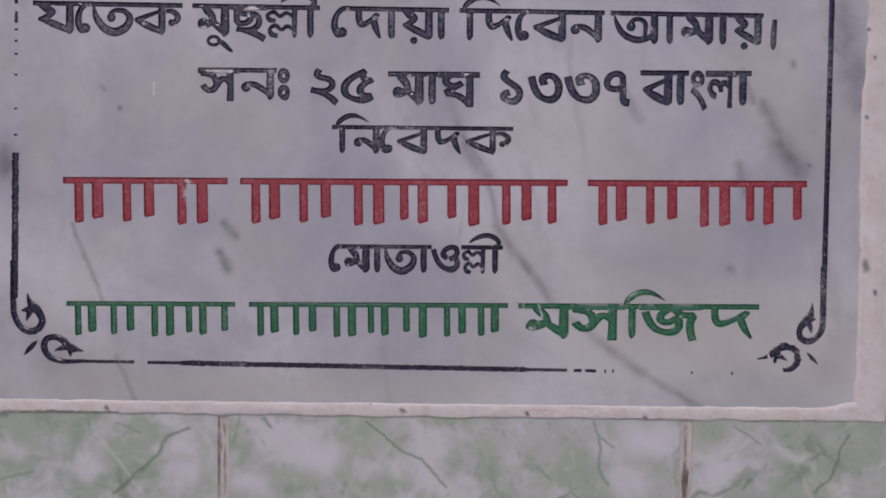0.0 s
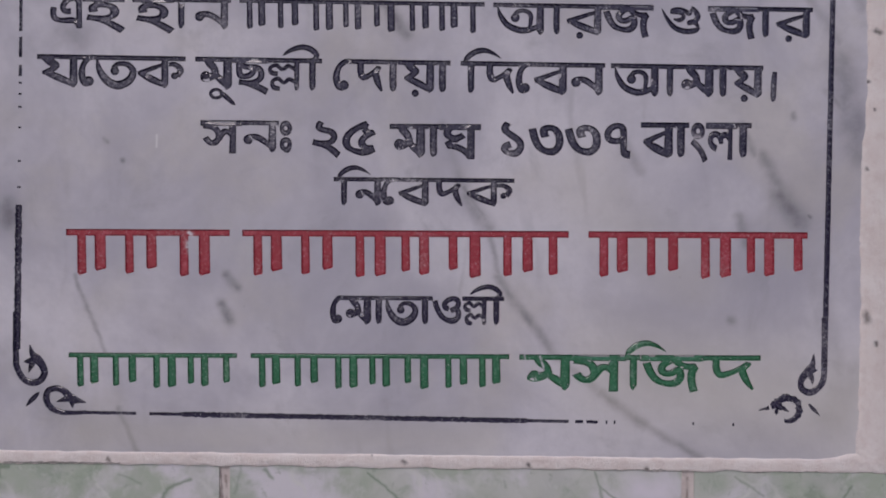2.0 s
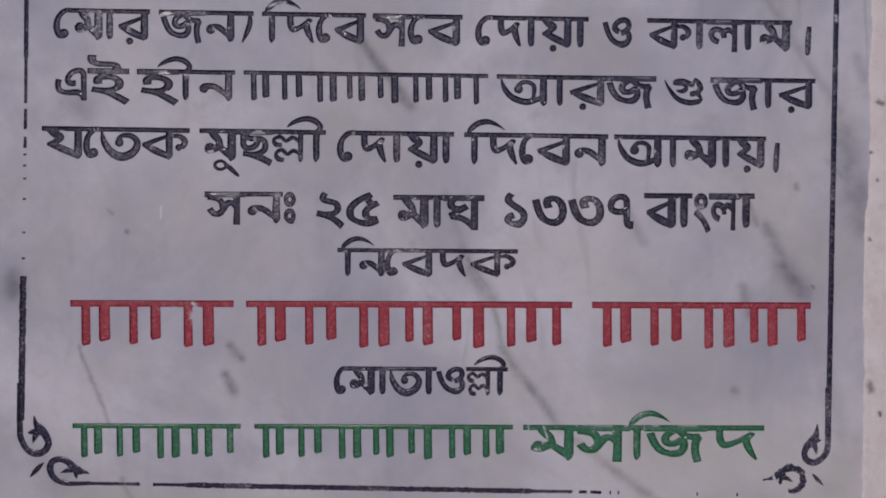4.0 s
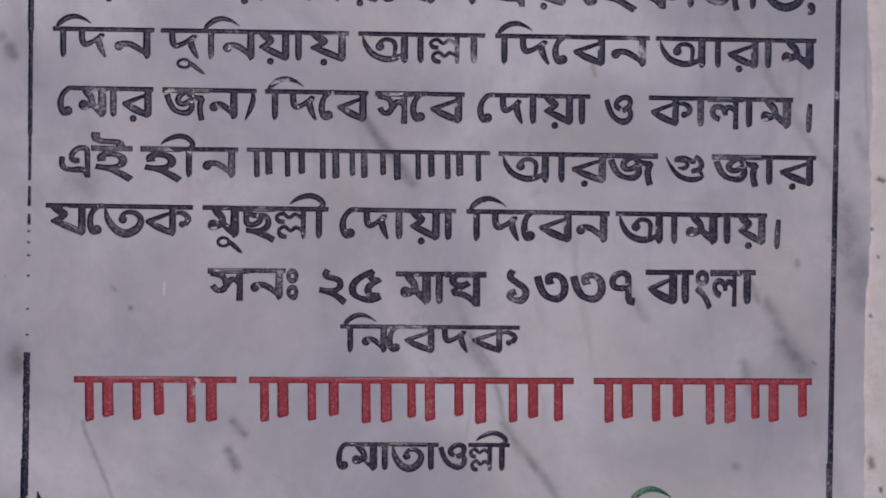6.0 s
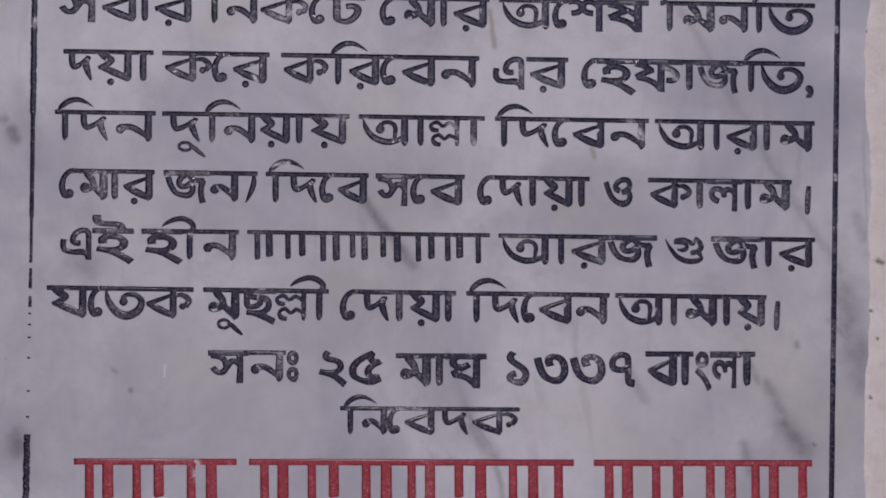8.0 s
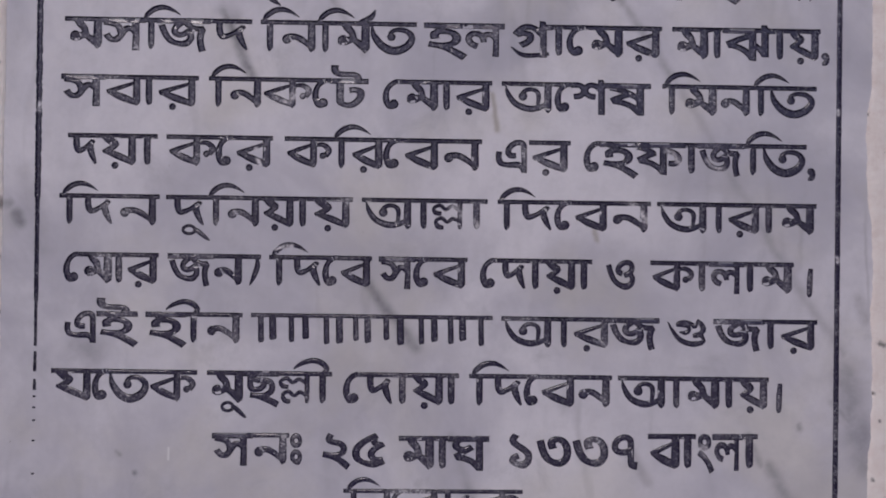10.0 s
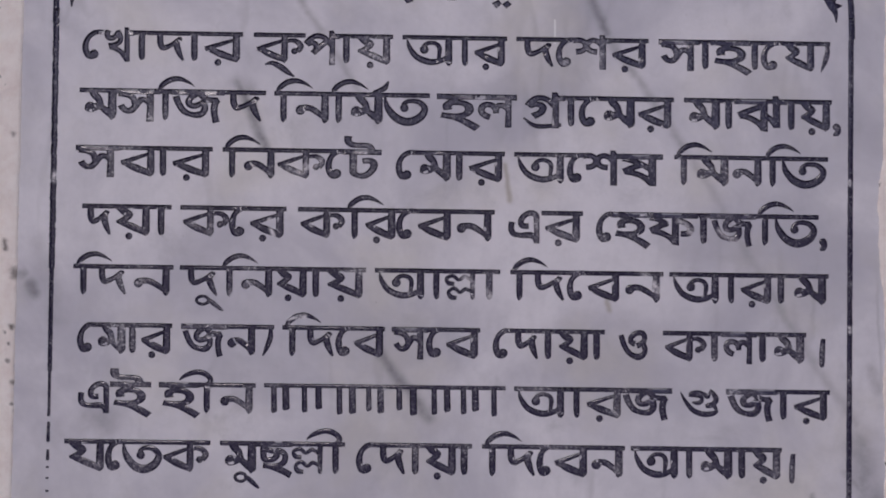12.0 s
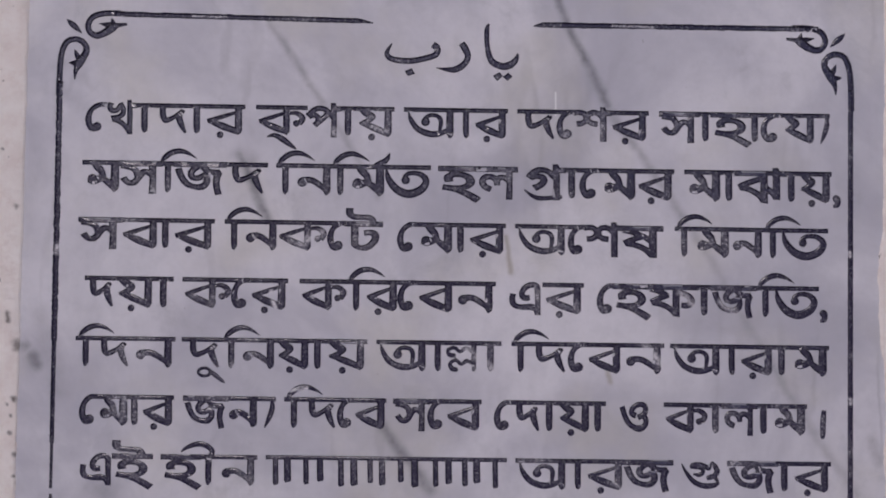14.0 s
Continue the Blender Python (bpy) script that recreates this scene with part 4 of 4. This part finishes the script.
ornament([("curl", EAST_CURL), ("barb", EAST_TONGUE), ("spike", EAST_TIP)], None, 0.0, 0.8, lambda x, z: patchy(x * 1.6, z * 1.6, 0.76, 2.0))
ornament([("leaf", EAST_LEAF)], None, 0.0, 0.7, lambda x, z: patchy(x * 3, z * 3, 0.7, 2.0))


# ---------------------------------------------------------------- the slab, with all that is carved into it
def inside(points, loops):
    """Which of the points lie where the loops wind round them."""
    turns = np.zeros(len(points), int)
    for loop in loops:
        p = np.array(loop)
        q = np.roll(p, -1, 0)
        low, high = p.min(0), p.max(0)
        near = np.nonzero(((points >= low) & (points <= high)).all(1))[0]
        if not len(near):
            continue
        x, z = points[near, :1], points[near, 1:]
        left = (q[:, 0] - p[:, 0]) * (z - p[:, 1]) - (x - p[:, 0]) * (q[:, 1] - p[:, 1])
        up = (p[:, 1] <= z) & (q[:, 1] > z) & (left > 0)
        down = (p[:, 1] > z) & (q[:, 1] <= z) & (left < 0)
        turns[near] += up.sum(1) - down.sum(1)
    return turns > 0


def islands(bm):
    """The faces of a mesh, in connected groups."""
    left, out = set(bm.faces), []
    while left:
        todo, group = [left.pop()], []
        while todo:
            f = todo.pop()
            group.append(f)
            for e in f.edges:
                for g in e.link_faces:
                    if g in left:
                        left.remove(g)
                        todo.append(g)
        out.append(group)
    return out


def flat_mesh(places, tris):
    bm = bmesh.new()
    made = {}
    for tri in tris:
        corner = [made.get(i) or made.setdefault(i, bm.verts.new(places[i])) for i in tri]
        bm.faces.new(corner)
    bm.normal_update()
    bmesh.ops.reverse_faces(bm, faces=[f for f in bm.faces if f.normal.y > 0])
    return bm


GROOVE, SLOPE, FILM = 0.0007, 0.0004, 0.00006
BEAD, BEAD_UP = 0.00045, 0.0003


def carve():
    corners = [(-199.4, -98.6), (187.6, -99.8), (189.4, 304.0), (-194.4, 304.0)]
    verts, edges = [Vector(c) for c in corners], [(0, 1), (1, 2), (2, 3), (3, 0)]
    oriented = []
    for cut in CARVED:
        loops = []
        for points, hole in cut.outlines:
            pts = [Vector(p) for p in points]
            if (area(pts) < 0) != hole:
                pts.reverse()
            first = len(verts)
            verts.extend(pts)
            edges.extend((first + k, first + (k + 1) % len(pts)) for k in range(len(pts)))
            loops.append([tuple(p) for p in pts])
        oriented.append(loops)
    flat, _, tris, _, _, _ = geometry.delaunay_2d_cdt(verts, edges, [], 0, 1e-4)
    middle = np.array([[(flat[i].x + flat[j].x + flat[k].x) / 3, (flat[i].y + flat[j].y + flat[k].y) / 3] for i, j, k in tris])
    size = [abs((flat[j] - flat[i]).cross(flat[k] - flat[i])) for i, j, k in tris]
    owner = np.full(len(tris), -1)
    for n, loops in enumerate(oriented):
        owner[inside(middle, loops) & (owner < 0)] = n
    places = [at(p.x, p.y) for p in flat]
    good = [k for k in range(len(tris)) if size[k] > 1e-6]
    # the slab with its grooves
    bm = flat_mesh(places, [tris[k] for k in good])
    bm.faces.ensure_lookup_table()
    rim = [e for e in bm.edges if e.is_boundary]
    cut_faces = [bm.faces[n] for n, k in enumerate(good) if owner[k] >= 0]
    deep = bmesh.ops.extrude_edge_only(bm, edges=rim)["geom"]
    bmesh.ops.translate(bm, vec=(0, 0.018, 0), verts=[g for g in deep if isinstance(g, bmesh.types.BMVert)])
    bmesh.ops.inset_region(bm, faces=cut_faces, thickness=SLOPE, depth=-GROOVE, use_even_offset=False, use_boundary=True)
    part("slab", bm, MARBLE, plaque, "grey-veined white marble slab")
    # the enamel in the grooves
    flecks = bmesh.new()
    for n, cut in enumerate(CARVED):
        mine = [tris[k] for k in good if owner[k] == n]
        if not mine:
            continue
        bm = flat_mesh(places, mine)
        groups = [bm.faces[:]]
        if cut.name not in ("word", "bar"):
            groups = islands(bm)
        for group in groups:
            some = bm if len(groups) == 1 else flat_mesh_of(group)
            small = sum(f.calc_area() for f in some.faces) < 6e-6 and len(groups) > 1
            floor = some.faces[:]
            bmesh.ops.inset_region(some, faces=floor, thickness=SLOPE, depth=-GROOVE + FILM, use_even_offset=False, use_boundary=True)
            if not small and "flaking" not in cut.label:
                bmesh.ops.inset_region(some, faces=floor, thickness=BEAD, depth=BEAD_UP, use_even_offset=False, use_boundary=True)
                for f in floor:
                    f.material_index = 1 if cut.name in ("word", "bar") else 0
            if small:
                me = bpy.data.meshes.new("fleck")
                some.to_mesh(me)
                some.free()
                flecks.from_mesh(me)
                bpy.data.meshes.remove(me)
            else:
                part(cut.name, some, cut.material, plaque, cut.label).data.materials.append(WORN_SHEEN[cut.material])
        if len(groups) > 1:
            bm.free()
    tagged(part("paint_flecks", flecks, black, plaque, "last flecks of the black border paint"), kind="stuff")


def flat_mesh_of(group):
    bm = bmesh.new()
    made = {}
    for f in group:
        bm.faces.new([made.get(v) or made.setdefault(v, bm.verts.new(v.co)) for v in f.verts])
    bm.normal_update()
    return bm


carve()

# ---------------------------------------------------------------- the plaster bead round the plaque
bm = bmesh.new()
inner, outer = [], []
ring = [(-196.4, -94.9), (184.4, -97.2), (185.9, 302.0), (-191.2, 302.0)]
wide = [(-213.2, -100.4), (197.6, -103.6), (199.4, 309.5), (-213.2, 309.5)]
# where plaster is smeared over the marble's right edge: height, half length, reach
SMEARS = [(170.0, 24.0, 2.9), (101.0, 7.0, 0.8), (20.0, 28.0, 1.6), (-42.0, 44.0, 0.9), (225.0, 26.0, 0.9)]


def smear(z):
    return sum(reach / (1 + (abs(z - mid) / half) ** 8) for mid, half, reach in SMEARS)



for k in range(4):
    a, b, c, d = ring[k], ring[(k + 1) % 4], wide[k], wide[(k + 1) % 4]
    for s in range(300):
        t = s / 300
        inner.append((a[0] + (b[0] - a[0]) * t, a[1] + (b[1] - a[1]) * t))
        outer.append((c[0] + (d[0] - c[0]) * t, c[1] + (d[1] - c[1]) * t))
rows = []
for (x, z), (u, v) in zip(inner, outer):
    j = lambda s: noise.noise((x * 0.12, z * 0.12, s)) * 0.9 + noise.noise((x * 0.5, z * 0.5, s)) * 0.45 + noise.noise((x * 1.7, z * 1.7, s)) * 0.3
    right = x > 183.5 and z > -97.0
    far = math.hypot(x - 184.4, z + 97.2) / 11
    blob = math.exp(-far * far)          # plaster left in the lower corner
    ix, iz = x + (0.5 if x < 0 else 0.75) * j(1.0) - (smear(z) if right else 0.0) - 2.0 * blob, z + 0.45 * j(4.0) + 2.6 * blob
    ux, uz = u + 0.8 * j(9.0), v + 0.8 * j(12.0)
    lip = max(0.0, 0.5 + noise.noise((x * 0.05, z * 0.05, 30.0)))
    row = [at(ix, iz, 0.001)]
    for f, y in ((0.03, -0.0001), (0.08, -0.0004), (0.2, -0.0006), (0.35, -0.0006), (0.5, -0.0007), (0.65, -0.0006), (0.8, -0.0006), (0.92, -0.0005), (0.98, -0.0004 * lip), (1.0, 0.0010)):
        px, pz = ix + (ux - ix) * f, iz + (uz - iz) * f
        row.append(at(px, pz, y + 0.00022 * noise.noise((px * 0.35, pz * 0.35, 40.0)) + 0.0001 * noise.noise((px * 1.1, pz * 1.1, 44.0))))
    rows.append([bm.verts.new(p) for p in row])
for k in range(len(rows)):
    p, q = rows[k], rows[(k + 1) % len(rows)]
    for i in range(10):
        bm.faces.new((p[i], q[i], q[i + 1], p[i + 1])).smooth = True
bmesh.ops.recalc_face_normals(bm, faces=bm.faces)
tagged(part("plaster_bead", bm, PLASTER), "cream plaster bead round the marble plaque", "plaster trim", kind="structure")

# ---------------------------------------------------------------- the tiles
TILE = {}
PX, PZ, GAP = 201.8, 304.0, 3.6


def tile(x0, x1, z0, z1):
    size = (round(x1 - x0, 1), round(z1 - z0, 1))
    if size not in TILE:
        bm = bmesh.new()
        w, h = size[0] * MM / 2, size[1] * MM / 2
        box(bm, -w, w, 0.0, 0.008, -h, h, 0.0008)
        TILE[size] = mesh_of("tile", bm, GLAZE)
    ob = new("tile", TILE[size])
    ob.location = at((x0 + x1) / 2, (z0 + z1) / 2, 0.0004 * random.random())
    ob.rotation_euler = (radians(random.uniform(-0.1, 0.1)), radians(random.uniform(-0.15, 0.15)), radians(random.uniform(-0.1, 0.1)))
    ob.parent = wall


for i in range(-7, 8):
    for j in range(-4, 4):
        x0, z0 = -91.7 + i * PX, -97.4 + j * PZ
        for a, b, c, d in rest(x0 + GAP / 2, x0 + PX - GAP / 2, max(z0 + GAP / 2, -1296.0), z0 + PZ - GAP / 2):
            tile(a, b, c, d)
